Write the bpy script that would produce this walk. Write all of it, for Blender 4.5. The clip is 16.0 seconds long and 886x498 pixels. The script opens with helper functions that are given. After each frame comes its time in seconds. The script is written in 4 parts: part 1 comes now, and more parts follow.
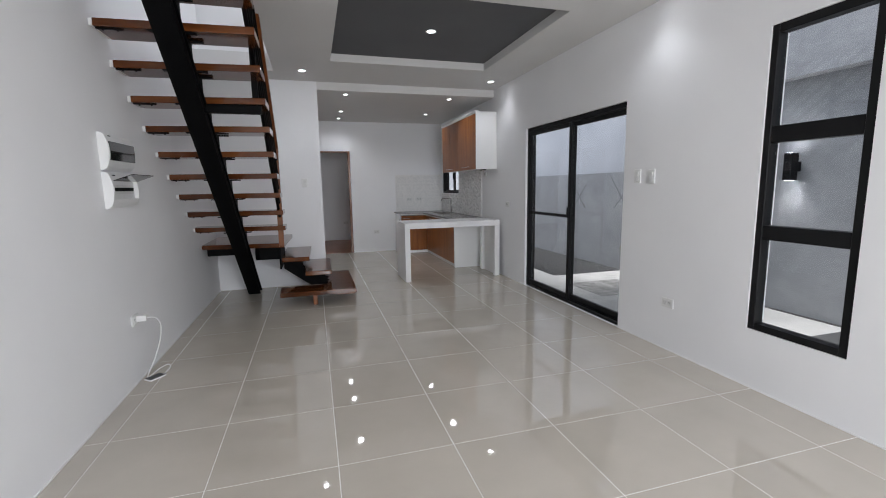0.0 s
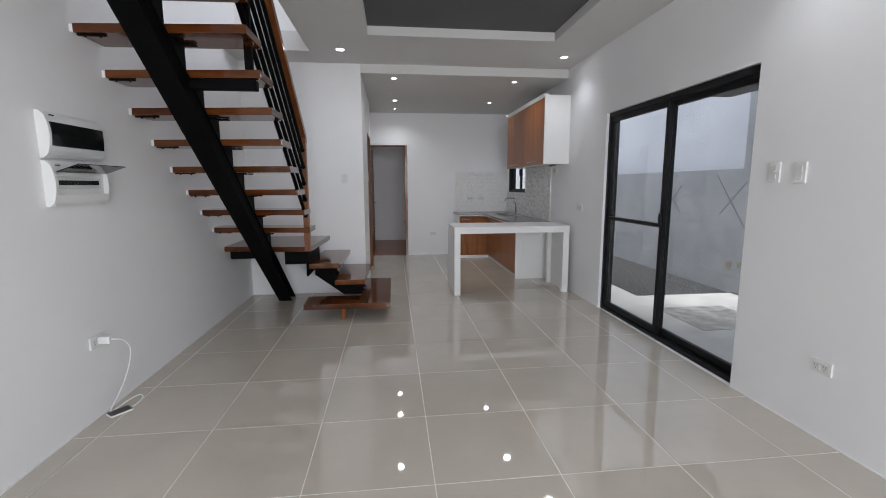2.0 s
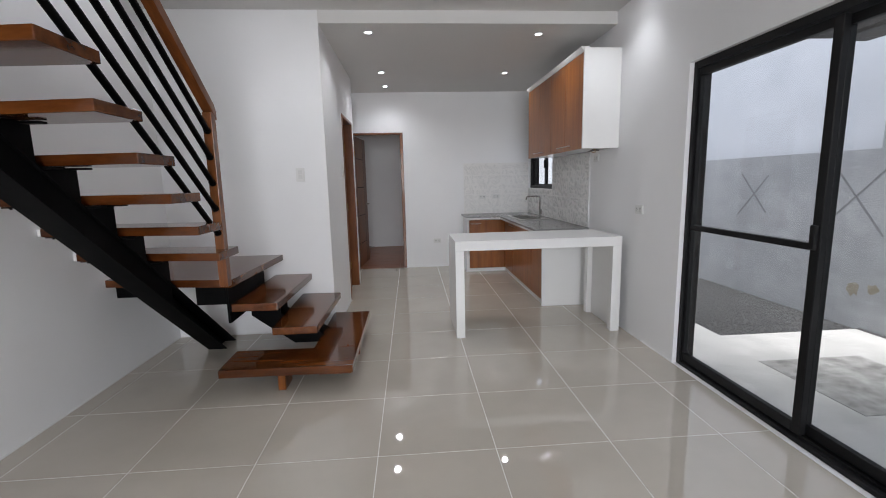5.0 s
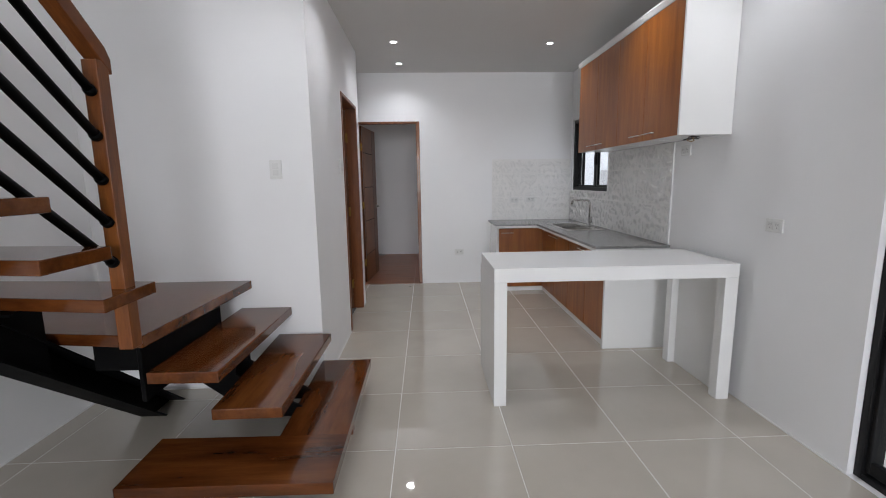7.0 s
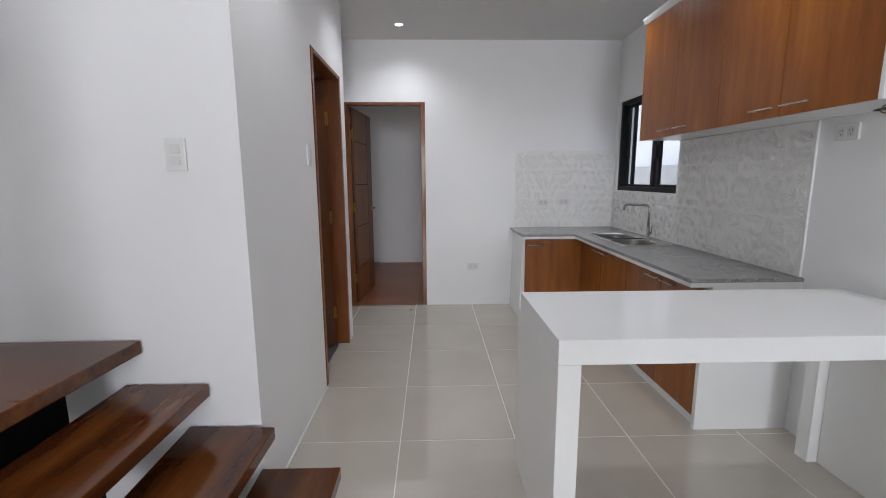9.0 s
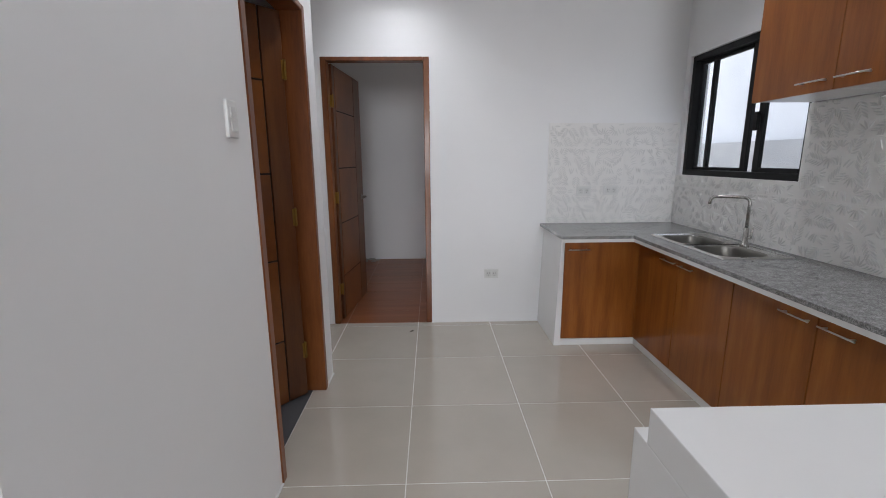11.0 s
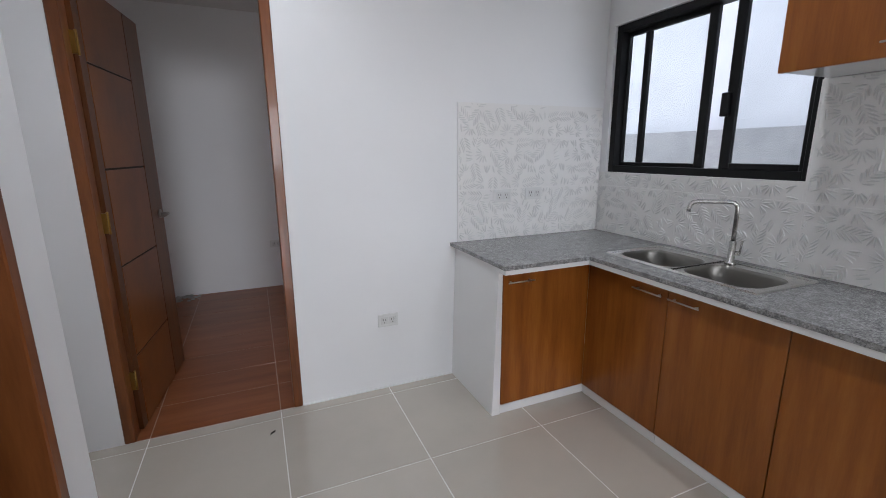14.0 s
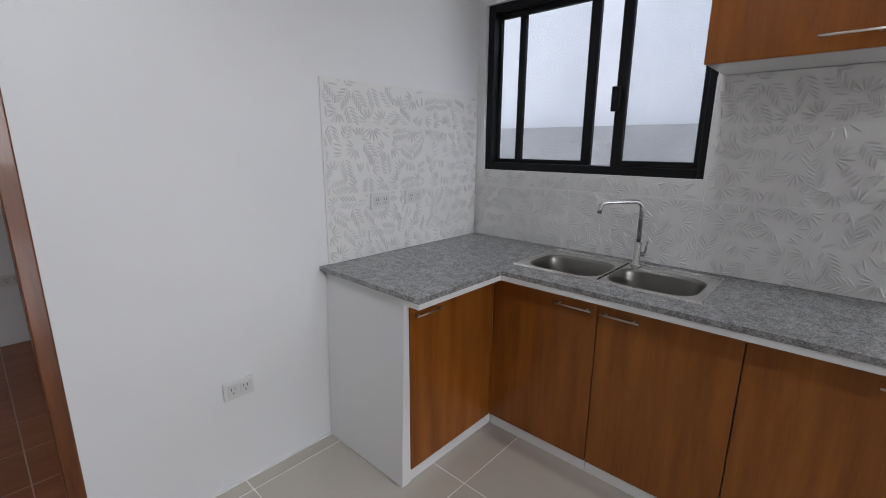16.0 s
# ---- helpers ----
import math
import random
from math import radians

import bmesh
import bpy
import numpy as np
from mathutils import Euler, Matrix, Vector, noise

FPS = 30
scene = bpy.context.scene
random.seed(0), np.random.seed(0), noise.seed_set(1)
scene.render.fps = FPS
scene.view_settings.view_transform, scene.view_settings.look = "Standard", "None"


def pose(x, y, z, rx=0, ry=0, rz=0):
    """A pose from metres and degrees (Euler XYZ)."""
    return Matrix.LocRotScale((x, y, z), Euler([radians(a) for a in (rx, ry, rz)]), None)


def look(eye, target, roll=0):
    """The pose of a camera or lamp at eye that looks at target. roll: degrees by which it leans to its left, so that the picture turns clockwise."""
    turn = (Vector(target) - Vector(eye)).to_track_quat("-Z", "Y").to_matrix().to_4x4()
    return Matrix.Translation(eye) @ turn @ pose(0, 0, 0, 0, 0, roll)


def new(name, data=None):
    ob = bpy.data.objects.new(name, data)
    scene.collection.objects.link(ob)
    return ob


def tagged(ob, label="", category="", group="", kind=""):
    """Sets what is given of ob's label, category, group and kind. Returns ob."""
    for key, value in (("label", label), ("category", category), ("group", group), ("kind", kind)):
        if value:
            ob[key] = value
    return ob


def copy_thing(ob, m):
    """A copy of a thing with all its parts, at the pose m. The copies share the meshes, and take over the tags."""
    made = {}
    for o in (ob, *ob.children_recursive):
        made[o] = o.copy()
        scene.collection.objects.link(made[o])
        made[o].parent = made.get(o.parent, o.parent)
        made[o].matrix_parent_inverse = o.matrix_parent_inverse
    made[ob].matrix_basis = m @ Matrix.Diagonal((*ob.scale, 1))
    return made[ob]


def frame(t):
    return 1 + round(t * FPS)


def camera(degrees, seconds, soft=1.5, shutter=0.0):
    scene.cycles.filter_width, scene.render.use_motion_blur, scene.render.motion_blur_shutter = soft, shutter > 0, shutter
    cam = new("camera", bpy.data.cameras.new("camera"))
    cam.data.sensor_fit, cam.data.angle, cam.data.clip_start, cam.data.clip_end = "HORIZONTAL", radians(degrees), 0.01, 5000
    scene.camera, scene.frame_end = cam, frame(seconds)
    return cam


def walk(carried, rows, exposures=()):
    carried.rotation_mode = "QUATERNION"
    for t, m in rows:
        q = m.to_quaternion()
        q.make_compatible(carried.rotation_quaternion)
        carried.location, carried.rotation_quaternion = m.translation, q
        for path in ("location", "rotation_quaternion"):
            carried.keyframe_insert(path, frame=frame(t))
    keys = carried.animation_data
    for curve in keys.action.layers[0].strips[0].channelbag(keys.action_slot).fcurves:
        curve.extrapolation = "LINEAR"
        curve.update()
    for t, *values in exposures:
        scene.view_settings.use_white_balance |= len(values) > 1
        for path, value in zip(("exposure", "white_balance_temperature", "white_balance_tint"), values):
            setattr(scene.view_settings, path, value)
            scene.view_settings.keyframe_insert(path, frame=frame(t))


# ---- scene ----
cam = camera(90.9, 16.0, soft=1.0)
PATH = [
    (0, (0.154, -0.104, 1.365), (0.71, 1.796, 1.08), -0.9),
    (0.5, (0.234, 0.137, 1.367), (0.665, 2.069, 1.081), -0.3),
    (1, (0.337, 0.344, 1.364), (0.69, 2.291, 1.076), -1.0),
    (1.5, (0.52, 0.547, 1.375), (0.777, 2.509, 1.092), -0.8),
    (2, (0.633, 0.742, 1.359), (0.857, 2.708, 1.068), -0.2),
    (2.5, (0.676, 1.029, 1.349), (0.905, 2.994, 1.059), 0.2),
    (3, (0.719, 1.255, 1.341), (0.943, 3.22, 1.041), -0.0),
    (3.2, (0.752, 1.366, 1.344), (0.97, 3.331, 1.043), -0.0),
    (5.5, (1.025, 2.614, 1.357), (1.137, 4.587, 1.049), -1.3),
    (6, (0.996, 2.907, 1.339), (1.074, 4.882, 1.033), -0.6),
    (6.5, (0.943, 3.192, 1.351), (1.032, 5.166, 1.041), -0.5),
    (7, (0.98, 3.501, 1.356), (1.054, 5.476, 1.047), -0.8),
    (7.5, (1.002, 3.787, 1.349), (1.046, 5.761, 1.03), -0.4),
    (8, (0.958, 4.103, 1.36), (1.014, 6.078, 1.051), -0.1),
    (8.5, (0.955, 4.379, 1.348), (1.009, 6.354, 1.039), -0.7),
    (9, (0.973, 4.666, 1.351), (1.024, 6.639, 1.03), -0.3),
    (9.2, (0.975, 4.768, 1.342), (1.016, 6.74, 1.014), -0.4),
    (11.5, (0.869, 5.968, 1.353), (0.927, 7.923, 0.939), -0.4),
    (12, (0.819, 6.179, 1.35), (0.937, 8.131, 0.928), -1.4),
    (12.5, (0.83, 6.426, 1.368), (1.028, 8.364, 0.919), -1.6),
    (13, (0.838, 6.599, 1.392), (1.106, 8.524, 0.921), -1.1),
    (13.5, (0.836, 6.758, 1.351), (1.302, 8.653, 0.916), 0.2),
    (14, (0.78, 6.948, 1.349), (1.547, 8.743, 0.917), -0.4),
    (14.5, (0.775, 7.127, 1.32), (1.652, 8.871, 0.884), 0.1),
    (15, (0.82, 7.316, 1.314), (1.875, 8.96, 0.885), -0.0),
    (15.5, (0.835, 7.438, 1.303), (2.053, 8.964, 0.872), 0.4),
    (16, (0.808, 7.598, 1.345), (2.248, 8.909, 0.889), 0.4),
]
walk(cam, [(t, look(eye, target, roll)) for t, eye, target, roll in PATH], [(0, 1.22, 6340, 14), (3.5, 1.48, 6400, 14), (6, 1.68, 6420, 14), (9, 1.77, 6360, 14), (12, 1.84, 6360, 14), (14, 1.92, 6200, 14), (16, 1.72, 6290, 14)])

# ---- world, sun, exposure ----
world = bpy.data.worlds.new("world")
scene.world = world
world.use_nodes = True
wn = world.node_tree
sky = wn.nodes.new("ShaderNodeTexSky")
sky.sky_type = "NISHITA"
sky.sun_disc = False
sky.sun_elevation = radians(67)
sky.sun_rotation = radians(-24)
sky.dust_density = 1.0
wn.nodes["Background"].inputs["Strength"].default_value = 0.15
grey = wn.nodes.new("ShaderNodeHueSaturation")
grey.inputs["Saturation"].default_value = 0.35
wn.links.new(sky.outputs["Color"], grey.inputs["Color"])
wn.links.new(grey.outputs["Color"], wn.nodes["Background"].inputs["Color"])

sun = bpy.data.lights.new("sun", "SUN")
sun.energy, sun.angle, sun.color = 1.5, radians(30), (1.0, 0.98, 0.96)
new("sun", sun).matrix_world = look((1.5, 11, 16), (4.2, 5, 0))


def daylight(name, w, h, watts, eye, target, color=(0.93, 0.97, 1.0)):
    """An area lamp at an unseen opening, standing in for the sky's light."""
    a = bpy.data.lights.new(name, "AREA")
    a.shape, a.size, a.size_y, a.energy, a.color = "RECTANGLE", w, h, watts, color
    new(name, a).matrix_world = look(eye, target)


daylight("front_daylight", 2.1, 1.9, 62.0, (1.3, -2.7, 1.75), (1.0, 0.6, 0.0))
# added to brighten the bedroom; no window is known there
daylight("bedroom_daylight", 1.0, 1.1, 1.1, (2.95, 10.5, 1.5), (0, 10.5, 1.4), (1.0, 0.96, 0.9))
# added lamp for the bright stair void, at an assumed upstairs window
daylight("stairwell_daylight", 1.0, 1.2, 14.0, (1.45, 4.2, 4.3), (-1, 4.2, 3.5))

# ---- materials ----


def mat(name, color, rough=0.5, metal=0.0, coat=0.0, spec=0.5):
    m = bpy.data.materials.new(name)
    m.use_nodes = True
    b = m.node_tree.nodes["Principled BSDF"]
    b.inputs["Base Color"].default_value = (*color, 1)
    b.inputs["Roughness"].default_value = rough
    b.inputs["Metallic"].default_value = metal
    b.inputs["Coat Weight"].default_value = coat
    b.inputs["Coat Roughness"].default_value = 0.08
    b.inputs["Specular IOR Level"].default_value = spec
    return m


def node(m, kind, **values):
    n = m.node_tree.nodes.new(kind)
    for k, v in values.items():
        n.inputs[k.replace("_", " ")].default_value = v
    return n


def coords(m, scale=(1, 1, 1), shift=True):
    """Object coordinates, shifted by the object's random number, so that alike pieces differ."""
    tree = m.node_tree
    tc = tree.nodes.new("ShaderNodeTexCoord")
    mp = tree.nodes.new("ShaderNodeMapping")
    mp.inputs["Scale"].default_value = scale
    tree.links.new(tc.outputs["Object"], mp.inputs["Vector"])
    if shift:
        oi = tree.nodes.new("ShaderNodeObjectInfo")
        mul = tree.nodes.new("ShaderNodeMath")
        mul.operation = "MULTIPLY"
        mul.inputs[1].default_value = 37.0
        tree.links.new(oi.outputs["Random"], mul.inputs[0])
        tree.links.new(mul.outputs[0], mp.inputs["Location"])
    return mp.outputs["Vector"]


def ramp(m, fac, stops):
    r = m.node_tree.nodes.new("ShaderNodeValToRGB")
    e = r.color_ramp.elements
    while len(e) < len(stops):
        e.new(0.5)
    for el, (p, c) in zip(e, stops):
        el.position, el.color = p, (*c, 1)
    m.node_tree.links.new(fac, r.inputs["Fac"])
    return r.outputs["Color"]


def bsdf(m):
    return m.node_tree.nodes["Principled BSDF"]


def bump(m, height, strength, distance=0.002):
    b = m.node_tree.nodes.new("ShaderNodeBump")
    b.inputs["Strength"].default_value = strength
    b.inputs["Distance"].default_value = distance
    m.node_tree.links.new(height, b.inputs["Height"])
    m.node_tree.links.new(b.outputs["Normal"], bsdf(m).inputs["Normal"])


def noise_tex(m, vec, scale, detail=4.0, rough=0.55):
    n = node(m, "ShaderNodeTexNoise", Scale=scale, Detail=detail, Roughness=rough)
    m.node_tree.links.new(vec, n.inputs["Vector"])
    return n.outputs["Fac"]


def mottled(name, c1, c2, scale, rough, bump_scale=60.0, bump_strength=0.15, rough2=None, shift=True, spec=0.5, coat=0.0, distance=0.002):
    """A surface whose colour drifts between two near tones, with fine relief."""
    m = mat(name, c1, rough, spec=spec, coat=coat)
    v = coords(m, shift=shift)
    big = noise_tex(m, v, scale, 6)
    col = ramp(m, big, [(0.3, c1), (0.7, c2)])
    m.node_tree.links.new(col, bsdf(m).inputs["Base Color"])
    fine = noise_tex(m, v, bump_scale, 5, 0.6)
    bump(m, fine, bump_strength, distance)
    if rough2 is not None:
        mr = node(m, "ShaderNodeMapRange")
        mr.inputs["To Min"].default_value, mr.inputs["To Max"].default_value = rough, rough2
        m.node_tree.links.new(noise_tex(m, v, scale * 2.3, 3), mr.inputs["Value"])
        m.node_tree.links.new(mr.outputs[0], bsdf(m).inputs["Roughness"])
    return m


def wood(name, dark, mid, light, grain, rough, coat=0.0, contrast=1.0, spec=0.4, stops=(0.45, 0.66, 0.88)):
    """Lacquered wood; grain gives the stretch of the figure along each axis."""
    m = mat(name, mid, rough, coat=coat, spec=spec)
    v = coords(m, grain)
    broad = noise_tex(m, v, 1.1, 5, 0.6)
    fine = noise_tex(m, v, 9.0, 6, 0.7)
    mix = node(m, "ShaderNodeMath")
    mix.operation = "MULTIPLY_ADD"
    mix.inputs[1].default_value = 0.35 * contrast
    m.node_tree.links.new(fine, mix.inputs[0])
    m.node_tree.links.new(broad, mix.inputs[2])
    col = ramp(m, mix.outputs[0], list(zip(stops, (dark, mid, light))))
    m.node_tree.links.new(col, bsdf(m).inputs["Base Color"])
    bump(m, fine, 0.06, 0.001)
    return m




def cement():
    """Trowelled grey cement: broad blotches, streaks along the wall and a rough relief."""
    m = mat("rough_cement", (0.3, 0.3, 0.3), 0.92)
    v = coords(m, shift=False)
    streak = coords(m, (1, 0.9, 1.9), shift=False)
    add = node(m, "ShaderNodeMath")
    add.operation = "MULTIPLY_ADD"
    add.inputs[1].default_value = 0.55
    m.node_tree.links.new(noise_tex(m, streak, 7.0, 8, 0.7), add.inputs[0])
    m.node_tree.links.new(noise_tex(m, v, 1.6, 6, 0.6), add.inputs[2])
    col = ramp(m, add.outputs[0], [(0.45, (0.255, 0.265, 0.275)), (0.76, (0.325, 0.333, 0.343)), (1.05, (0.40, 0.407, 0.415))])
    m.node_tree.links.new(col, bsdf(m).inputs["Base Color"])
    bump(m, noise_tex(m, streak, 16, 8, 0.75), 0.6, 0.012)
    return m


M = {}
M["wall"] = mottled("wall_paint", (0.81, 0.81, 0.815), (0.86, 0.86, 0.86), 0.9, 0.42, 35, 0.10, 0.58, shift=False)
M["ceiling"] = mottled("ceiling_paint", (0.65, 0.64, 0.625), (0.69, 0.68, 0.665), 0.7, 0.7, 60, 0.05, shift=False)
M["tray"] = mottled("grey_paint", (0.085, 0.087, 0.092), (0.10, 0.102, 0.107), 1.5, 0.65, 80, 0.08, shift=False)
M["floor_tile"] = mottled("polished_tile", (0.50, 0.458, 0.392), (0.555, 0.51, 0.44), 2.2, 0.018, 14, 0.006, 0.04, spec=1.0)
M["grout"] = mottled("white_grout", (0.84, 0.83, 0.80), (0.76, 0.75, 0.72), 9, 0.8, shift=False)
STAIR = ((0.056, 0.015, 0.0039), (0.108, 0.031, 0.0074), (0.172, 0.055, 0.0135))
M["stair_wood"] = wood("stair_wood", *STAIR, (1.0, 7, 7), 0.09, 0.1, 0.6, stops=(0.46, 0.62, 0.80))
M["stair_wood_y"] = wood("stair_wood_along", *STAIR, (7, 1.0, 7), 0.09, 0.1, 0.6, stops=(0.46, 0.62, 0.80))
M["post_wood"] = wood("post_wood", (0.075, 0.020, 0.0045), (0.165, 0.049, 0.0095), (0.25, 0.083, 0.017), (14, 14, 1.6), 0.28, 0.1)
M["rail_wood"] = wood("rail_wood", (0.07, 0.020, 0.006), (0.16, 0.048, 0.012), (0.26, 0.085, 0.022), (14, 2.2, 2.2), 0.28, 0.1)
M["door_wood"] = wood("door_wood", (0.07, 0.021, 0.005), (0.105, 0.033, 0.0078), (0.15, 0.050, 0.013), (9, 9, 1.0), 0.34, 0.25, 0.7)
M["panel_wood"] = wood("door_panel_wood", (0.125, 0.036, 0.0065), (0.185, 0.056, 0.0095), (0.235, 0.077, 0.015), (3, 3, 2.2), 0.32, 0.25, 0.5)
M["frame_wood"] = wood("frame_wood", (0.10, 0.028, 0.006), (0.18, 0.053, 0.0115), (0.25, 0.082, 0.02), (10, 10, 1.2), 0.36, 0.2, 0.8)
M["laminate"] = wood("oak_laminate", (0.215, 0.062, 0.008), (0.292, 0.090, 0.0125), (0.37, 0.130, 0.0215), (15, 15, 1.5), 0.32, 0.12, 0.75)
M["groove"] = mat("groove", (0.012, 0.008, 0.006), 0.8)
M["white_gloss"] = mottled("white_enamel", (0.80, 0.80, 0.79), (0.84, 0.84, 0.83), 1.6, 0.20, 25, 0.012, shift=False)
M["plastic"] = mat("white_plastic", (0.80, 0.80, 0.79), 0.28)
M["plastic_dim"] = mat("ivory_plastic", (0.67, 0.67, 0.655), 0.35)
M["plate"] = mat("plate_plastic", (0.74, 0.74, 0.725), 0.3)
M["dark_hole"] = mat("dark_hole", (0.01, 0.01, 0.01), 0.7)
M["steel_black"] = mottled("black_steel", (0.002, 0.002, 0.0022), (0.0035, 0.0035, 0.0038), 6, 0.5, 120, 0.08, 0.62, spec=0.07)
M["alu_black"] = mottled("black_aluminium", (0.007, 0.007, 0.0075), (0.011, 0.011, 0.0115), 4, 0.4, 160, 0.05, 0.48, spec=0.2)
M["brass"] = mat("brass", (0.30, 0.185, 0.05), 0.42, 1.0)
M["chrome"] = mat("satin_chrome", (0.74, 0.73, 0.71), 0.3, 1.0)
M["nickel"] = mat("satin_nickel", (0.34, 0.325, 0.30), 0.3, 1.0)
M["lamp_trim"] = mat("lamp_trim", (0.72, 0.72, 0.72), 0.3, 0.3)
M["tinted"] = mat("tinted_cover", (0.012, 0.014, 0.013), 0.08)
M["screen"] = mat("device_black", (0.02, 0.02, 0.022), 0.15)
M["leaf_tile"] = mottled("relief_tile", (0.80, 0.79, 0.77), (0.84, 0.83, 0.81), 3, 0.4, 40, 0.03, 0.5)
# greyer than the tile: the relief's shade is put into the leaflets' colour
M["leaflet"] = mottled("shaded_leaflet", (0.69, 0.685, 0.67), (0.75, 0.745, 0.73), 8, 0.4, 40, 0.03, 0.5)
M["concrete"] = mottled("pale_concrete", (0.42, 0.41, 0.385), (0.56, 0.55, 0.52), 3.5, 0.85, 40, 0.5, shift=False)
M["slab"] = mottled("stone_slab", (0.17, 0.165, 0.155), (0.42, 0.41, 0.385), 9.0, 0.8, 50, 0.5, shift=False)
M["stucco"] = cement()
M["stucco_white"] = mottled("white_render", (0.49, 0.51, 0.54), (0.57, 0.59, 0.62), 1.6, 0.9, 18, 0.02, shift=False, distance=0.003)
M["gravel"] = mottled("gravel", (0.055, 0.055, 0.055), (0.10, 0.10, 0.098), 90, 0.9, 70, 1.0, shift=False, distance=0.01)
M["pebble"] = mottled("pebble", (0.045, 0.045, 0.046), (0.15, 0.15, 0.148), 60, 0.85, 90, 0.4)
M["soil"] = mottled("soil", (0.30, 0.27, 0.22), (0.40, 0.36, 0.30), 3, 0.95, 30, 0.6, shift=False)
M["stain"] = mottled("ochre_stain", (0.30, 0.275, 0.225), (0.23, 0.20, 0.145), 14, 0.95, 40, 0.5)
M["mark"] = mottled("grey_mark", (0.17, 0.175, 0.18), (0.24, 0.245, 0.25), 20, 0.95, 40, 0.4)
M["wood_tile"] = wood("wood_look_tile", (0.20, 0.062, 0.022), (0.265, 0.086, 0.032), (0.32, 0.112, 0.046), (1.2, 9, 9), 0.3, 0.0, 0.8)
M["grout_brown"] = mottled("brown_grout", (0.50, 0.38, 0.31), (0.42, 0.31, 0.25), 9, 0.8, shift=False)
M["rubble"] = mottled("plaster_dust", (0.30, 0.30, 0.28), (0.45, 0.44, 0.42), 12, 0.95, 40, 0.8)
M["cable_black"] = mat("cable_black", (0.02, 0.02, 0.02), 0.5)
M["dry_leaf"] = mat("dry_leaf", (0.035, 0.028, 0.02), 0.8)


def granite():
    m = mat("grey_granite", (0.2, 0.2, 0.2), 0.22, spec=0.55)
    v = coords(m, shift=False)
    vo = node(m, "ShaderNodeTexVoronoi", Scale=230.0)
    m.node_tree.links.new(v, vo.inputs["Vector"])
    sep = node(m, "ShaderNodeSeparateColor")
    m.node_tree.links.new(vo.outputs["Color"], sep.inputs["Color"])
    cloud = noise_tex(m, v, 26, 9, 0.8)
    add = node(m, "ShaderNodeMath")
    add.operation = "MULTIPLY_ADD"
    add.inputs[1].default_value = 0.34
    m.node_tree.links.new(sep.outputs[0], add.inputs[0])
    m.node_tree.links.new(cloud, add.inputs[2])
    col = ramp(m, add.outputs[0], [(0.40, (0.085, 0.085, 0.087)), (0.64, (0.225, 0.225, 0.222)), (0.90, (0.43, 0.43, 0.425))])
    m.node_tree.links.new(col, bsdf(m).inputs["Base Color"])
    return m


def steel():
    m = mat("brushed_steel", (0.44, 0.43, 0.41), 0.27, 1.0)
    v = coords(m, (3, 90, 90))
    f = noise_tex(m, v, 4, 4)
    bump(m, f, 0.08, 0.0006)
    return m


def glass():
    """A clear pane: what passes through is unbent, and Fresnel sets the gloss alone."""
    m = bpy.data.materials.new("window_glass")
    m.use_nodes = True
    t = m.node_tree
    t.nodes.clear()
    out = t.nodes.new("ShaderNodeOutputMaterial")
    mix = t.nodes.new("ShaderNodeMixShader")
    lw = t.nodes.new("ShaderNodeLayerWeight")
    lw.inputs["Blend"].default_value = 0.5
    pw = t.nodes.new("ShaderNodeMath")
    pw.operation = "POWER"
    pw.inputs[1].default_value = 5.0
    t.links.new(lw.outputs["Facing"], pw.inputs[0])
    fr = t.nodes.new("ShaderNodeMath")
    fr.operation = "MULTIPLY_ADD"
    fr.inputs[1].default_value, fr.inputs[2].default_value = 0.6, 0.02
    t.links.new(pw.outputs[0], fr.inputs[0])
    tr = t.nodes.new("ShaderNodeBsdfTransparent")
    tr.inputs["Color"].default_value = (0.95, 0.965, 0.965, 1)
    gl = t.nodes.new("ShaderNodeBsdfGlossy")
    gl.inputs["Roughness"].default_value = 0.01
    t.links.new(fr.outputs[0], mix.inputs[0])
    t.links.new(tr.outputs[0], mix.inputs[1])
    t.links.new(gl.outputs[0], mix.inputs[2])
    t.links.new(mix.outputs[0], out.inputs[0])
    return m


def glow(name, color, strength):
    m = bpy.data.materials.new(name)
    m.use_nodes = True
    t = m.node_tree
    t.nodes.clear()
    out = t.nodes.new("ShaderNodeOutputMaterial")
    em = t.nodes.new("ShaderNodeEmission")
    em.inputs["Color"].default_value = (*color, 1)
    em.inputs["Strength"].default_value = strength
    t.links.new(em.outputs[0], out.inputs[0])
    return m


M["granite"], M["steel"], M["glass"] = granite(), steel(), glass()
M["led"] = glow("led", (0.95, 0.97, 1.0), 14.0)
M["led_small"] = glow("led_small", (0.95, 0.97, 1.0), 7.0)
# one steel in two tones: bright rim and dark bowl reflections put into colour
M["rim_steel"] = mat("lit_rim_steel", (0.70, 0.69, 0.67), 0.22, 1.0)
M["bowl"] = mat("shaded_bowl_steel", (0.24, 0.232, 0.215), 0.33, 1.0)

# ---- mesh helpers ----


def bx(bm, x0, x1, y0, y1, z0, z1, bevel=0.0, seg=1):
    """Adds a box, its edges rounded by bevel."""
    vs = [bm.verts.new((x, y, z)) for x in (x0, x1) for y in (y0, y1) for z in (z0, z1)]
    fs = [bm.faces.new([vs[i] for i in q]) for q in ((0, 1, 3, 2), (4, 6, 7, 5), (0, 4, 5, 1), (2, 3, 7, 6), (0, 2, 6, 4), (1, 5, 7, 3))]
    if bevel:
        es = list({e for f in fs for e in f.edges})
        bmesh.ops.bevel(bm, geom=es, offset=bevel, segments=seg, affect="EDGES", profile=0.6)
    return bm


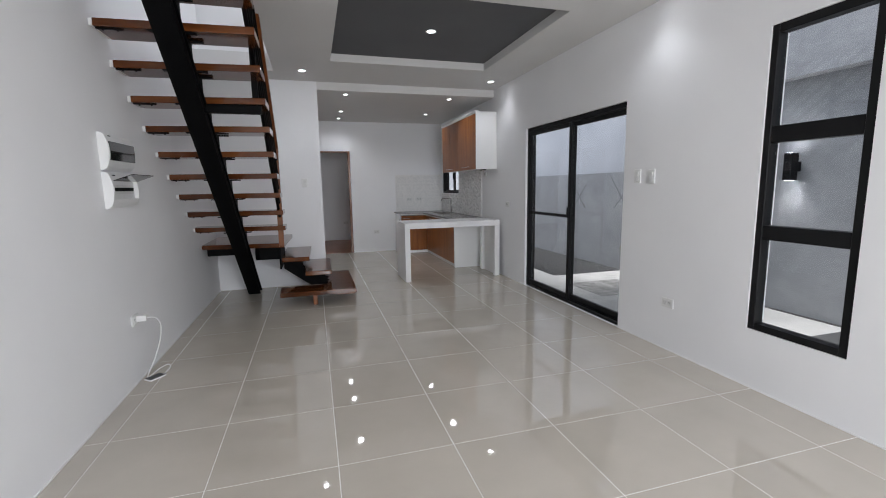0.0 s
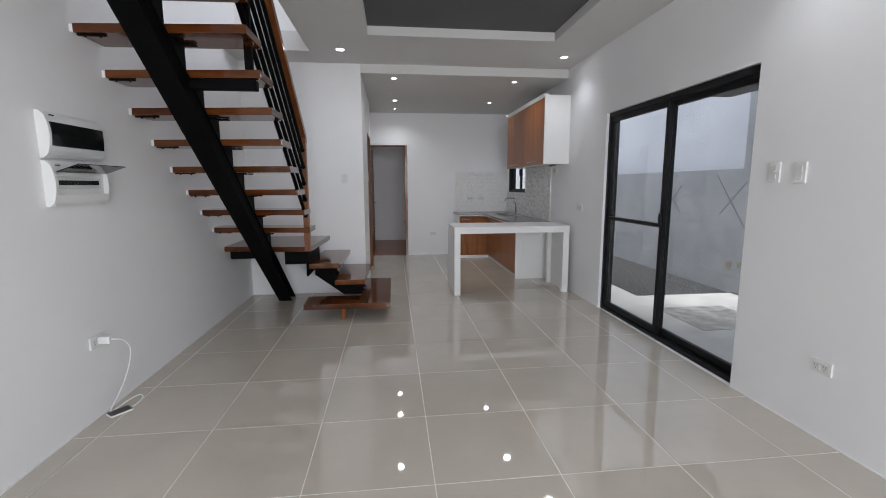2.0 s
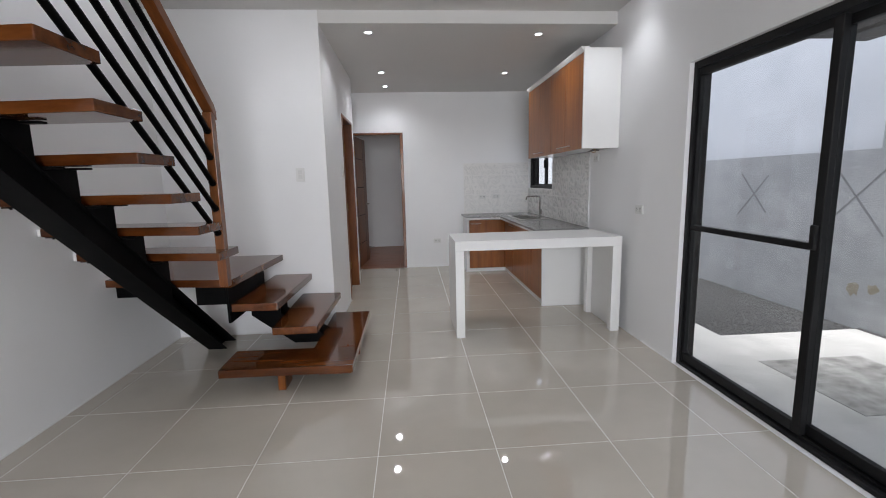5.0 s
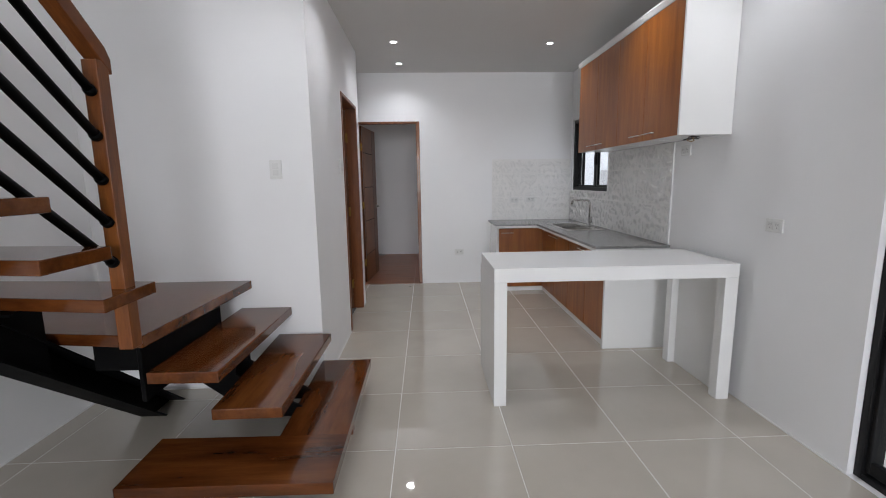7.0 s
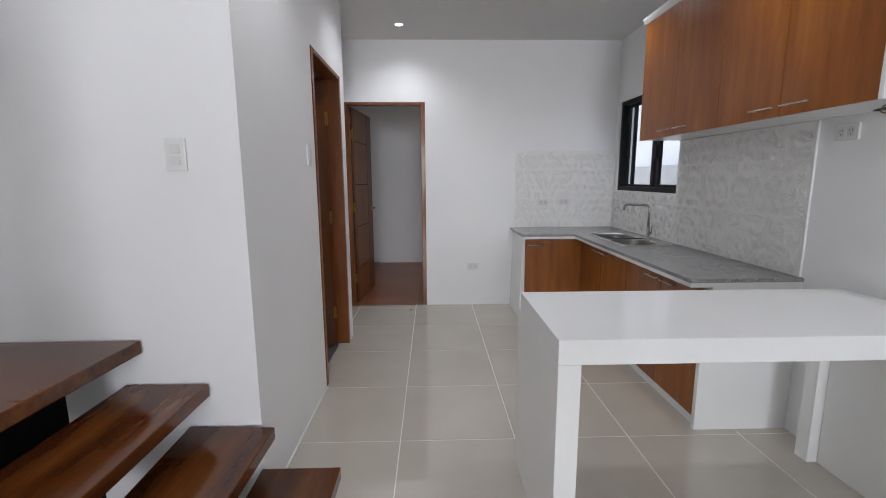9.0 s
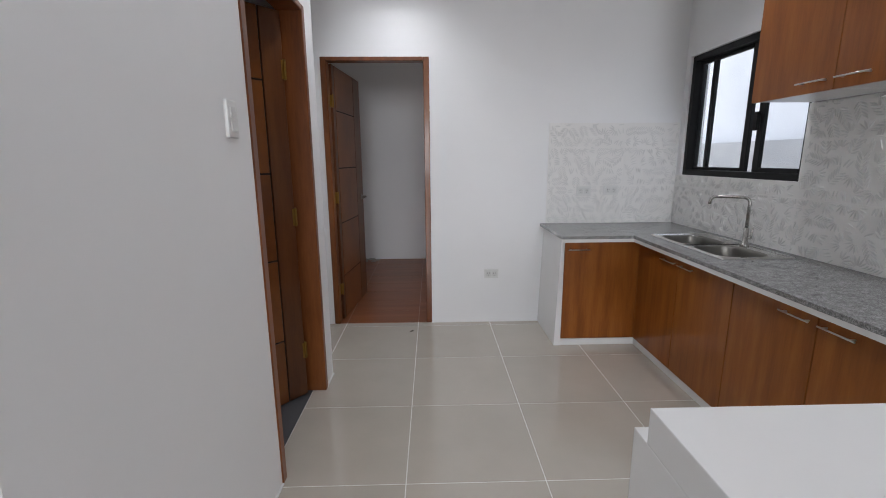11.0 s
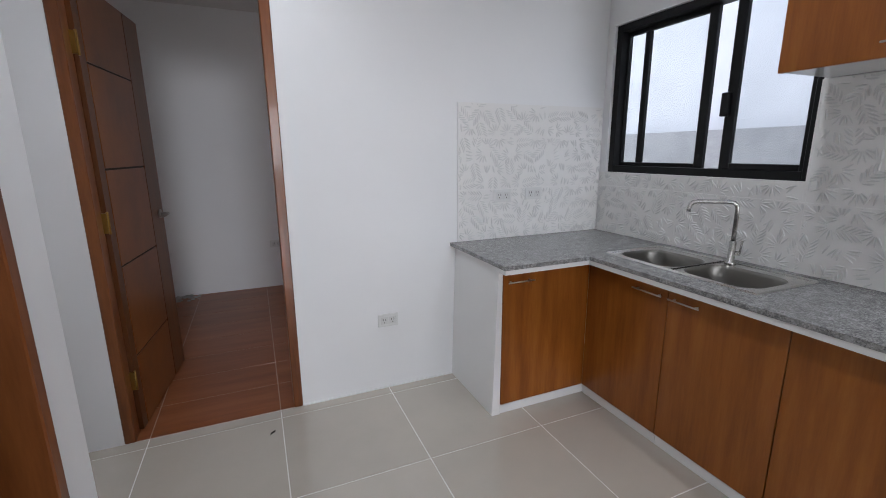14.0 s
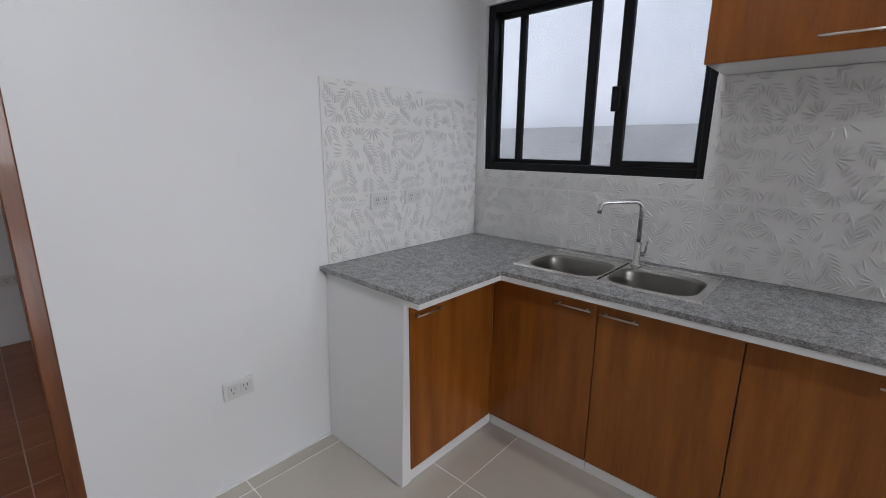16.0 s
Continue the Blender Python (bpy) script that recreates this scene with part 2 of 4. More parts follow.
def prism(bm, outline, a, b, axis="z", bevel=0.0, seg=2):
    """Adds an outline in the plane across axis, drawn out from a to b."""
    def at(p, h):
        return {"z": (p[0], p[1], h), "x": (h, p[0], p[1]), "y": (p[0], h, p[1])}[axis]
    lo = [bm.verts.new(at(p, a)) for p in outline]
    hi = [bm.verts.new(at(p, b)) for p in outline]
    n = len(outline)
    fs = [bm.faces.new(lo[::-1]), bm.faces.new(hi)]
    fs += [bm.faces.new((lo[i], lo[(i + 1) % n], hi[(i + 1) % n], hi[i])) for i in range(n)]
    if bevel:
        es = list({e for f in fs for e in f.edges})
        bmesh.ops.bevel(bm, geom=es, offset=bevel, segments=seg, affect="EDGES", profile=0.6)
    return bm


def tube(bm, pts, r, n=10, caps=True):
    """Adds a round rod along the points."""
    pts = [Vector(p) for p in pts]
    rings, up = [], None
    for i, p in enumerate(pts):
        d = (pts[min(i + 1, len(pts) - 1)] - pts[max(i - 1, 0)]).normalized()
        if up is None:
            up = d.orthogonal().normalized()
        else:
            up = (up - d * up.dot(d)).normalized()
        side = d.cross(up)
        rings.append([bm.verts.new(p + r * (math.cos(2 * math.pi * k / n) * up + math.sin(2 * math.pi * k / n) * side)) for k in range(n)])
    for a, b in zip(rings, rings[1:]):
        for k in range(n):
            f = bm.faces.new((a[k], a[(k + 1) % n], b[(k + 1) % n], b[k]))
            f.smooth = True
    if caps:
        bm.faces.new(rings[0][::-1])
        bm.faces.new(rings[-1])
    return bm


def lathe(bm, profile, centre, n=24):
    """Adds a round body: profile rows of radius and height."""
    cx, cy, cz = centre
    rings = [[bm.verts.new((cx + r * math.cos(2 * math.pi * k / n), cy + r * math.sin(2 * math.pi * k / n), cz + h)) for k in range(n)] for r, h in profile]
    for a, b in zip(rings, rings[1:]):
        for k in range(n):
            f = bm.faces.new((a[k], a[(k + 1) % n], b[(k + 1) % n], b[k]))
            f.smooth = True
    return rings


def mesh_of(name, bm, material):
    bmesh.ops.recalc_face_normals(bm, faces=bm.faces)
    me = bpy.data.meshes.new(name)
    bm.to_mesh(me)
    bm.free()
    me.materials.append(material)
    return me


def part(name, bm, material, parent=None, label=""):
    """Links a bmesh as one mesh object, under a thing or a part if one is given."""
    me = bm if isinstance(bm, bpy.types.Mesh) else mesh_of(name, bm, material)
    ob = new(name, me)
    if parent:
        ob.parent = parent
        if parent.type == "EMPTY":
            ob.matrix_parent_inverse = Matrix.Translation(-parent.location)
    if label:
        tagged(ob, label)
    return ob


def B():
    return bmesh.new()


def thing(name, at, label, category, group="", kind=""):
    ob = new(name)
    ob.empty_display_size = 0.1
    ob.location = at
    return tagged(ob, label, category, group, kind)


def structure(name, bm, material, label, category):
    return tagged(part(name, bm, material), label, category, kind="structure")


# ---- structure ----
XL, XR, YB, YF = -1.13, 2.882, -2.9, 9.23      # left wall, right wall, behind, kitchen end
YS, XB, YE = 6.32, 0.275, 8.35                # stair wall, block's side wall, block's end
ZC, ZK = 2.80, 2.695                          # living and kitchen ceilings
VX, VY0, VY1 = -0.235, 2.5, 5.86              # stair void
TOP = 5.5

structure("wall_left", bx(B(), XL - 0.15, XL, YB, YF + 2.6, -0.1, TOP), M["wall"], "smooth white painted wall beside the stairs", "wall")


def holed(x0, x1, y0, y1, z0, z1, holes):
    """A wall along y, with openings (ya, yb, za, zb) through it."""
    bm = B()
    y = y0
    for ya, yb, za, zb in sorted(holes):
        bx(bm, x0, x1, y, ya, z0, z1)
        if za > z0:
            bx(bm, x0, x1, ya, yb, z0, za)
        bx(bm, x0, x1, ya, yb, zb, z1)
        y = yb
    bx(bm, x0, x1, y, y1, z0, z1)
    bmesh.ops.remove_doubles(bm, verts=bm.verts, dist=1e-5)
    return bm


FW = (1.447, 2.027, 0.395, 2.30)       # tall front window
SD = (3.30, 5.245, 0.0, 2.095)        # sliding door
KW = (8.03, 9.175, 1.22, 2.09)         # kitchen window
structure("wall_right", holed(XR, XR + 0.15, YB, YF + 0.15, -0.1, 3.1, [FW, SD, KW]), M["wall"], "white painted wall with sliding door and windows", "wall")

bm = B()
DX0, DX1, DZ = 0.10, 0.915, 2.105      # back door, outside of its frame
bx(bm, XL, DX0, YF, YF + 0.08, -0.1, 3.1)
bx(bm, DX0, DX1, YF, YF + 0.08, DZ, 3.1)
bx(bm, DX1, XR, YF, YF + 0.08, -0.1, 3.1)
structure("wall_kitchen_end", bm, M["wall"], "white painted kitchen end wall with a doorway", "wall")

structure("wall_stair", bx(B(), XL, XB, YS, YS + 0.12, -0.1, TOP), M["wall"], "white painted wall behind the stair landing", "wall")
SY0, SY1, SZ = 7.37, 8.185, 2.12
structure("wall_block_side", holed(XB - 0.12, XB, YS + 0.12, YE, -0.1, 3.1, [(SY0, SY1, -0.1, SZ)]), M["wall"], "white painted wall with a side doorway", "wall")
structure("wall_block_end", bx(B(), XL, XB - 0.12, YE - 0.12, YE, -0.1, 3.1), M["wall"], "white painted end wall of the bathroom block", "wall")
structure("wall_alcove", bx(B(), -0.22, -0.10, YE, YF, -0.1, 3.1), M["wall"], "white painted alcove wall", "wall")

# room beyond the kitchen door
structure("wall_room_end", bx(B(), XL, 3.032, 11.66, 11.8, -0.1, 3.1), M["wall"], "dim white painted bedroom wall", "wall")
# the opening is unseen, added for the bedroom's fill lamp
structure("wall_room_side", holed(2.882, 3.032, YF + 0.151, 11.66, -0.1, 3.1, [(10.0, 11.0, 0.95, 2.05)]), M["wall"], "white painted bedroom side wall", "wall")

# wall behind, with an unseen, inferred front opening that lights the room
bm = B()
bx(bm, XL, 0.2, YB - 0.15, YB, -0.1, 3.1)
bx(bm, 0.2, 2.4, YB - 0.15, YB, 2.3, 3.1)
bx(bm, 0.2, 2.4, YB - 0.15, YB, -0.1, 0.3)
bx(bm, 2.4, XR + 0.15, YB - 0.15, YB, -0.1, 3.1)
structure("wall_front", bm, M["wall"], "plain white front wall with a wide opening", "wall")

# ceilings
bm = B()
TX0, TX1, TY0, TY1, TZ = 0.42, 2.30, 3.33, 5.28, 2.885
bx(bm, XL, VX, YB, VY0, ZC, 3.0)
bx(bm, XL, VX, VY1, YS, ZC, 3.0)
bx(bm, VX, TX0, YB, YS, ZC, 3.0)
bx(bm, TX1, XR, YB, YS, ZC, 3.0)
bx(bm, TX0, TX1, YB, TY0, ZC, 3.0)
bx(bm, TX0, TX1, TY1, YS, ZC, 3.0)
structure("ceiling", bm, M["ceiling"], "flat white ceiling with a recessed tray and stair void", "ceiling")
structure("ceiling_tray", bx(B(), TX0 - 0.02, TX1 + 0.02, TY0 - 0.02, TY1 + 0.02, TZ, TZ + 0.1), M["tray"], "dark grey painted recessed ceiling panel", "ceiling")
bm = B()
bx(bm, XB, XR, YS, YF, ZK, 3.1)
bx(bm, XL, XB, YS + 0.12, YF, ZK, 3.1)
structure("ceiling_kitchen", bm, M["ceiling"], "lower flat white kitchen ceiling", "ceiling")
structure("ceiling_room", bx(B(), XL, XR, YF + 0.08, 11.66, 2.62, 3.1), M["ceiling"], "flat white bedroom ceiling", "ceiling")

# upper hall round the stair void; its window opening is unseen, assumed for light
structure("wall_upper_right", holed(1.5, 1.6, YB, YS, 3.0, TOP, [(3.7, 4.7, 3.7, 4.9)]), M["wall"], "white upper hall wall", "wall")
structure("wall_upper_end", bx(B(), XL, 1.5, 0.6, 0.7, 3.0, TOP), M["wall"], "white upper hall end wall", "wall")
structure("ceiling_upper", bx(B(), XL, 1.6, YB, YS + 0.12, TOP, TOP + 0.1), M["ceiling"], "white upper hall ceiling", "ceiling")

# white sealant bead where the walls meet the floor
bm = B()
for b in ((XL, XL + 0.007, YB, YS), (XL + 0.007, XB, YS - 0.007, YS), (XB, XB + 0.007, YS, SY0), (XB, XB + 0.007, SY1, YE),
          (DX1, 1.815, YF - 0.007, YF), (XR - 0.007, XR, YB, SD[0]), (XR - 0.007, XR, SD[1], 5.95)):
    bx(bm, *b, 0.0, 0.007)
structure("trim_floor_bead", bm, M["white_gloss"], "thin white sealant bead along the skirting line", "trim")

# ---- frames of the doors ----


def jambs(name, box_pairs, label):
    """A timber door frame: two jambs and a head."""
    t = tagged(new(name), label, "door frame", kind="structure")
    for n, b in box_pairs:
        part(n, bx(B(), *b, bevel=0.004), M["frame_wood"], t)
    return t


jambs("door_frame_1", [("jamb", (DX0, DX0 + 0.045, YF - 0.006, YF + 0.084, 0, DZ)), ("jamb", (DX1 - 0.045, DX1, YF - 0.006, YF + 0.084, 0, DZ)),
                       ("head", (DX0 + 0.045, DX1 - 0.045, YF - 0.006, YF + 0.084, DZ - 0.028, DZ))], "red-brown varnished timber door frame")
jambs("door_frame_2", [("jamb", (XB - 0.126, XB + 0.006, SY0, SY0 + 0.045, 0, SZ)), ("jamb", (XB - 0.126, XB + 0.006, SY1 - 0.045, SY1, 0, SZ)),
                       ("head", (XB - 0.126, XB + 0.006, SY0 + 0.045, SY1 - 0.045, SZ - 0.03, SZ))], "red-brown varnished timber side door frame")


def door_leaf(name, width, label, side=-1, plain_hinge=False, lever=True):
    """A flush door with grooves, hinged at its origin and running along +x; side: the face (+1: +y) that shows the hinges."""
    h = 2.072
    d = thing(name, (0, 0, 0), label, "door", kind="structure")
    a, b = (0.122, width - 0.068) if plain_hinge else (0.068, width - 0.214)
    part("core", bx(B(), a - 0.008, b + 0.008, -0.015, 0.015, 0.014, h - 0.004), M["groove"], d)
    part("latch_stile", bx(B(), b + 0.0081, width, -0.021, 0.021, 0.012, h, 0.0012), M["door_wood"], d)
    part("hinge_stile", bx(B(), 0, a - 0.0081, -0.021, 0.021, 0.012, h, 0.0012), M["door_wood"], d)
    zs = [0.012, 0.377, 0.831, 1.284, 1.736, h]
    for s in (-1, 1):
        ya, yb = sorted((s * 0.0151, s * 0.021))
        for k in range(5):
            part("panel", bx(B(), a, b, ya, yb, zs[k] + (0.005 if k else 0), zs[k + 1] - (0.005 if k < 4 else 0), 0.0012), M["panel_wood"], d)
    lx, lz = width - 0.07, 1.0
    for s in ((-1, 1) if lever else ()):
        bm = B()
        tube(bm, [(lx, s * 0.02, lz), (lx, s * 0.03, lz)], 0.026, 20)
        tube(bm, [(lx, s * 0.03, lz), (lx, s * 0.062, lz)], 0.010, 12)
        tube(bm, [(lx + 0.008, s * 0.062, lz), (lx - 0.04, s * 0.066, lz), (lx - 0.105, s * 0.064, lz - 0.002)], 0.0105, 12)
        part("lever_handle", bm, M["nickel"], d, "satin nickel lever handle")
    for z in (0.28, 1.05, 1.80):
        bm = B()
        bx(bm, -0.016, 0.0, *sorted((0.0, side * 0.0225)), z - 0.045, z + 0.045, 0.001)
        bx(bm, -0.002, 0.012, *sorted((side * 0.0225, side * 0.021)), z - 0.045, z + 0.045)
        tube(bm, [(-0.004, side * 0.024, z - 0.05), (-0.004, side * 0.024, z + 0.05)], 0.0055, 10)
        part("hinge", bm, M["brass"], d, "brass butt hinge")
    return d


d1 = door_leaf("door_1", 0.785, "red-brown grooved wooden door standing open into the bedroom")
d1.matrix_basis = pose(0.142, 9.317, 0, 0, 0, 84)
d2 = door_leaf("door_2", 0.70, "red-brown grooved wooden door ajar into the bathroom", 1, True, False)
d2.matrix_basis = pose(0.166, 8.112, 0, 0, 0, 230.5)

# ---- sliding door and windows ----


def frame_bars(parent, bars, name="frame_bar", m="alu_black"):
    for b in bars:
        part(name, bx(B(), *b, bevel=0.003), M[m], parent)


sd = tagged(new("door_3"), "black aluminium sliding glass door, closed", "sliding door", kind="structure")
ya, yb, za, zb = SD
xa, xb = XR + 0.030, XR + 0.135
frame_bars(sd, [(xa, xb, ya, ya + 0.035, 0, zb), (xa, xb, yb - 0.035, yb, 0, zb), (xa, xb, ya + 0.035, yb - 0.035, zb - 0.045, zb)], "frame")
part("sill_track", bx(B(), xa, xb, ya + 0.035, yb - 0.035, 0.0, 0.028, 0.003), M["alu_black"], sd)
for k in (0.06, 0.098):
    part("track_rail", bx(B(), XR + k, XR + k + 0.006, ya + 0.035, yb - 0.035, 0.028, 0.04), M["alu_black"], sd)
ym = 4.265
for nm, y0, y1, x0 in (("sliding_panel", ym - 0.03, yb - 0.035, XR + 0.044), ("fixed_panel", ya + 0.035, ym + 0.03, XR + 0.086)):
    x1 = x0 + 0.035
    LO, HI = (0.05, 0.02) if nm == "sliding_panel" else (0.02, 0.05)
    panel = part(nm, bx(B(), x0, x1, y0, y0 + LO, 0.04, zb - 0.05, 0.003), M["alu_black"], sd)
    part("stile", bx(B(), x0, x1, y1 - HI, y1, 0.04, zb - 0.05, 0.003), M["alu_black"], panel)
    part("rail", bx(B(), x0, x1, y0 + LO, y1 - HI, 0.04, 0.095, 0.003), M["alu_black"], panel)
    part("rail", bx(B(), x0, x1, y0 + LO, y1 - HI, zb - 0.095, zb - 0.05, 0.003), M["alu_black"], panel)
    if nm == "sliding_panel":
        part("middle_rail", bx(B(), x0, x1, y0 + LO, y1 - HI, 0.985, 1.02, 0.003), M["alu_black"], panel)
        part("latch", bx(B(), x0 - 0.022, x0, y0 + 0.008, y0 + 0.042, 0.99, 1.11, 0.005), M["alu_black"], panel, "black pull latch")
    pane = part("pane", bx(B(), x0 + 0.014, x0 + 0.020, y0 + LO, y1 - HI, 0.095, zb - 0.095), M["glass"], panel)
    pane.visible_shadow = False

w1 = tagged(new("window_1"), "tall black aluminium window in three lights", "window", kind="structure")
ya, yb, za, zb = FW
xa, xb = XR + 0.01, XR + 0.085
frame_bars(w1, [(xa, xb, ya, ya + 0.05, za, zb), (xa, xb, yb - 0.042, yb, za, zb), (xa, xb, ya + 0.05, yb - 0.042, zb - 0.05, zb), (xa, xb, ya + 0.05, yb - 0.042, za, za + 0.045)], "window_frame")
for z0, z1 in ((1.60, 1.70), (0.995, 1.085)):
    part("transom", bx(B(), xa + 0.004, xb, ya + 0.05, yb - 0.042, z0, z1, 0.003), M["alu_black"], w1)
for z0, z1 in ((za + 0.045, 0.995), (1.085, 1.60), (1.70, zb - 0.05)):
    pane = part("pane", bx(B(), xa + 0.03, xa + 0.036, ya + 0.05, yb - 0.042, z0, z1), M["glass"], w1)
    pane.visible_shadow = False

w2 = tagged(new("window_2"), "black aluminium sliding kitchen window", "window", kind="structure")
ya, yb, za, zb = KW
xa, xb = XR + 0.018, XR + 0.11
frame_bars(w2, [(xa, xb, ya, ya + 0.034, za, zb), (xa, xb, yb - 0.042, yb, za, zb), (xa, xb, ya + 0.034, yb - 0.042, zb - 0.04, zb), (xa, xb, ya + 0.034, yb - 0.042, za, za + 0.04)], "window_frame")
# each sash: near end, far end, track, widths of its near and far stiles, height of its lower rail
for nm, y0, y1, x0, WN, WF, LOW in (("fixed_sash", 8.56, yb - 0.042, XR + 0.068, 0.05, 0.012, 0.062), ("sliding_sash", ya + 0.034, 8.44, XR + 0.028, 0.02, 0.05, 0.068)):
    x1 = x0 + 0.026
    s = part(nm, bx(B(), x0, x1, y0, y0 + WN, za + 0.04, zb - 0.04, 0.003), M["alu_black"], w2)
    part("stile", bx(B(), x0, x1, y1 - WF, y1, za + 0.04, zb - 0.04, 0.003), M["alu_black"], s)
    part("rail", bx(B(), x0, x1, y0 + WN, y1 - WF, za + 0.04, za + LOW, 0.003), M["alu_black"], s)
    part("rail", bx(B(), x0, x1, y0 + WN, y1 - WF, zb - 0.065, zb - 0.04, 0.003), M["alu_black"], s)
    pane = part("pane", bx(B(), x0 + 0.010, x0 + 0.015, y0 + WN, y1 - WF, za + LOW, zb - 0.065), M["glass"], s)
    pane.visible_shadow = False
part("meeting_stile", bx(B(), XR + 0.068, XR + 0.094, 8.966, 9.004, za + 0.062, zb - 0.065, 0.003), M["alu_black"], w2)
part("latch", bx(B(), XR + 0.004, XR + 0.0279, 8.412, 8.452, 1.51, 1.62, 0.004), M["alu_black"], w2, "black window latch")

# ---- downlights ----


def downlight(q):
    t = thing("downlight", (0, 0, 0), "round recessed downlight, lit, with a pale rim", "ceiling light", "recessed downlights")
    bm = B()
    lathe(bm, [(0.058 * q, 0.0), (0.056 * q, -0.006), (0.046 * q, -0.006), (0.040 * q, -0.001)], (0, 0, 0), 28)
    part("rim", bm, M["lamp_trim"], t)
    bm = B()
    rings = lathe(bm, [(0.040 * q, -0.0012), (0.02 * q, -0.002), (0.002 * q, -0.002)], (0, 0, 0), 28)
    bm.faces.new(rings[-1])
    part("diffuser", bm, M["led" if q > 0.9 else "led_small"], t, "glowing white diffuser")
    return t


LIGHTS = [(0.103, 5.775, ZC), (2.615, 5.81, ZC), (0.103, 2.85, ZC), (2.615, 2.85, ZC), (1.36, 4.32, TZ),
          (0.675, 6.55, ZK), (2.25, 6.59, ZK), (0.695, 8.01, ZK), (2.245, 8.06, ZK), (0.70, 8.80, ZK)]
lamp = bpy.data.lights.new("downlight_beam", "SPOT")
lamp.energy, lamp.spot_size, lamp.spot_blend, lamp.shadow_soft_size, lamp.color = 5.3, radians(145), 0.9, 0.04, (0.93, 0.97, 1.0)
dim = lamp.copy()
dim.energy, dim.spot_size = 3.8, radians(115)
first = {}
for i, (x, y, z) in enumerate(LIGHTS):
    size = 0.74 if y > YS else 0.96
    if size in first:
        copy_thing(first[size], pose(x, y, z))
    else:
        first[size] = downlight(size)
        first[size].matrix_basis = pose(x, y, z)
    new("beam", lamp if y > YS else dim).matrix_world = pose(x, y, z - 0.02)

# ---- staircase ----
stair = thing("staircase", (-0.64, 5.9, 0), "floating dark hardwood treads on a black steel spine", "staircase")
RISE, RUN = 0.185, 0.229


def tread(bm, name="tread", m="stair_wood"):
    return part(name, bm, M[m], stair)


Z0 = 0.175
tread(prism(B(), [(-0.275, 5.10), (0.588, 5.09), (0.588, 5.43), (0.268, 5.431), (-0.283, 5.445)], Z0 - 0.052, Z0, "z", 0.0025), "bottom_step")
tread(prism(B(), [(0.588, 5.4304), (0.588, 6.31), (0.268, 6.31), (0.268, 5.4314)], Z0 - 0.052, Z0, "z", 0.0025), "bottom_step_return", "stair_wood_y")
tread(prism(B(), [(0.008, 5.342), (0.318, 5.345), (0.335, 6.30), (-0.01, 6.315)], 0.315, 0.367, "z", 0.005), "step", "stair_wood_y")
tread(prism(B(), [(-0.245, 5.33), (0.065, 5.322), (0.085, 6.31), (-0.24, 6.315)], 0.50, 0.552, "z", 0.005), "step", "stair_wood_y")
tread(prism(B(), [(-1.105, 5.42), (-0.21, 5.28), (-0.16, 6.31), (-1.105, 6.315)], 0.683, 0.735, "z", 0.005), "landing")
for k in range(11):
    y, z = 5.04 - RUN * k, 0.955 + RISE * k
    SKEW = 0.162 - 0.006 * k - 0.0009 * k * k      # the treads lie askew, further back at the wall
    tread(prism(B(), [(-1.105, y + SKEW), (-0.165, y), (-0.165, y + 0.303), (-1.105, y + 0.303 + SKEW * 0.6)], z - 0.049, z, "z", 0.005))
    part("painted_end", bx(B(), -1.128, -1.1055, y + SKEW + 0.004, y + 0.298 + SKEW * 0.6, z - 0.047, z - 0.002, 0.004), M["white_gloss"], stair, "white painted tread end")

SL = RISE / RUN


def slanted(bm, x0, x1, ylo, yhi, low, high):
    """A bar along the flight: z runs between (low - y) and (high - y) times the slope."""
    return prism(bm, [(ylo, (low - ylo) * SL), (yhi, (low - yhi) * SL), (yhi, (high - yhi) * SL), (ylo, (high - ylo) * SL)], x0, x1, "x", 0.002, 1)


spine = part("spine", prism(B(), [(2.35, (5.985 - 2.35) * SL), (5.985, 0.0), (6.165, 0.0), (2.35, (6.165 - 2.35) * SL)], -0.695, -0.675, "x"), M["steel_black"], stair, "black painted steel channel spine")
for lo, hi in ((5.97, 5.985), (6.165, 6.18)):
    part("flange", prism(B(), [(2.35, (lo - 2.35) * SL), (lo, 0.0), (hi, 0.0), (2.35, (hi - 2.35) * SL)], -0.73, -0.585, "x"), M["steel_black"], spine)
for k in range(11):
    y, z = 5.04 - RUN * k, 0.955 + RISE * k
    SKEW = 0.162 - 0.006 * k - 0.0009 * k * k
    bm = B()
    prism(bm, [(y + 0.02, z - 0.053), (y + 0.25, z - 0.053), (y + 0.25, (6.0 - y - 0.25) * SL), (y + 0.02, (6.0 - y - 0.02) * SL - 0.02)], -0.715, -0.60, "x")
    bx(bm, -0.80, -0.52, y + 0.03, y + 0.07, z - 0.062, z - 0.0525)
    bx(bm, -0.80, -0.52, y + 0.20, y + 0.24, z - 0.062, z - 0.0525)
    part("bracket", bm, M["steel_black"], stair)
    bm = B()
    for x in (-1.06, -0.98):
        tube(bm, [(x, y + SKEW + 0.03, z - 0.05), (x, y + SKEW + 0.03, z - 0.066)], 0.006, 8)
    bx(bm, -1.10, -0.95, y + SKEW + 0.022, y + SKEW + 0.04, z - 0.058, z - 0.0495)
    part("wall_lug", bm, M["steel_black"], stair)
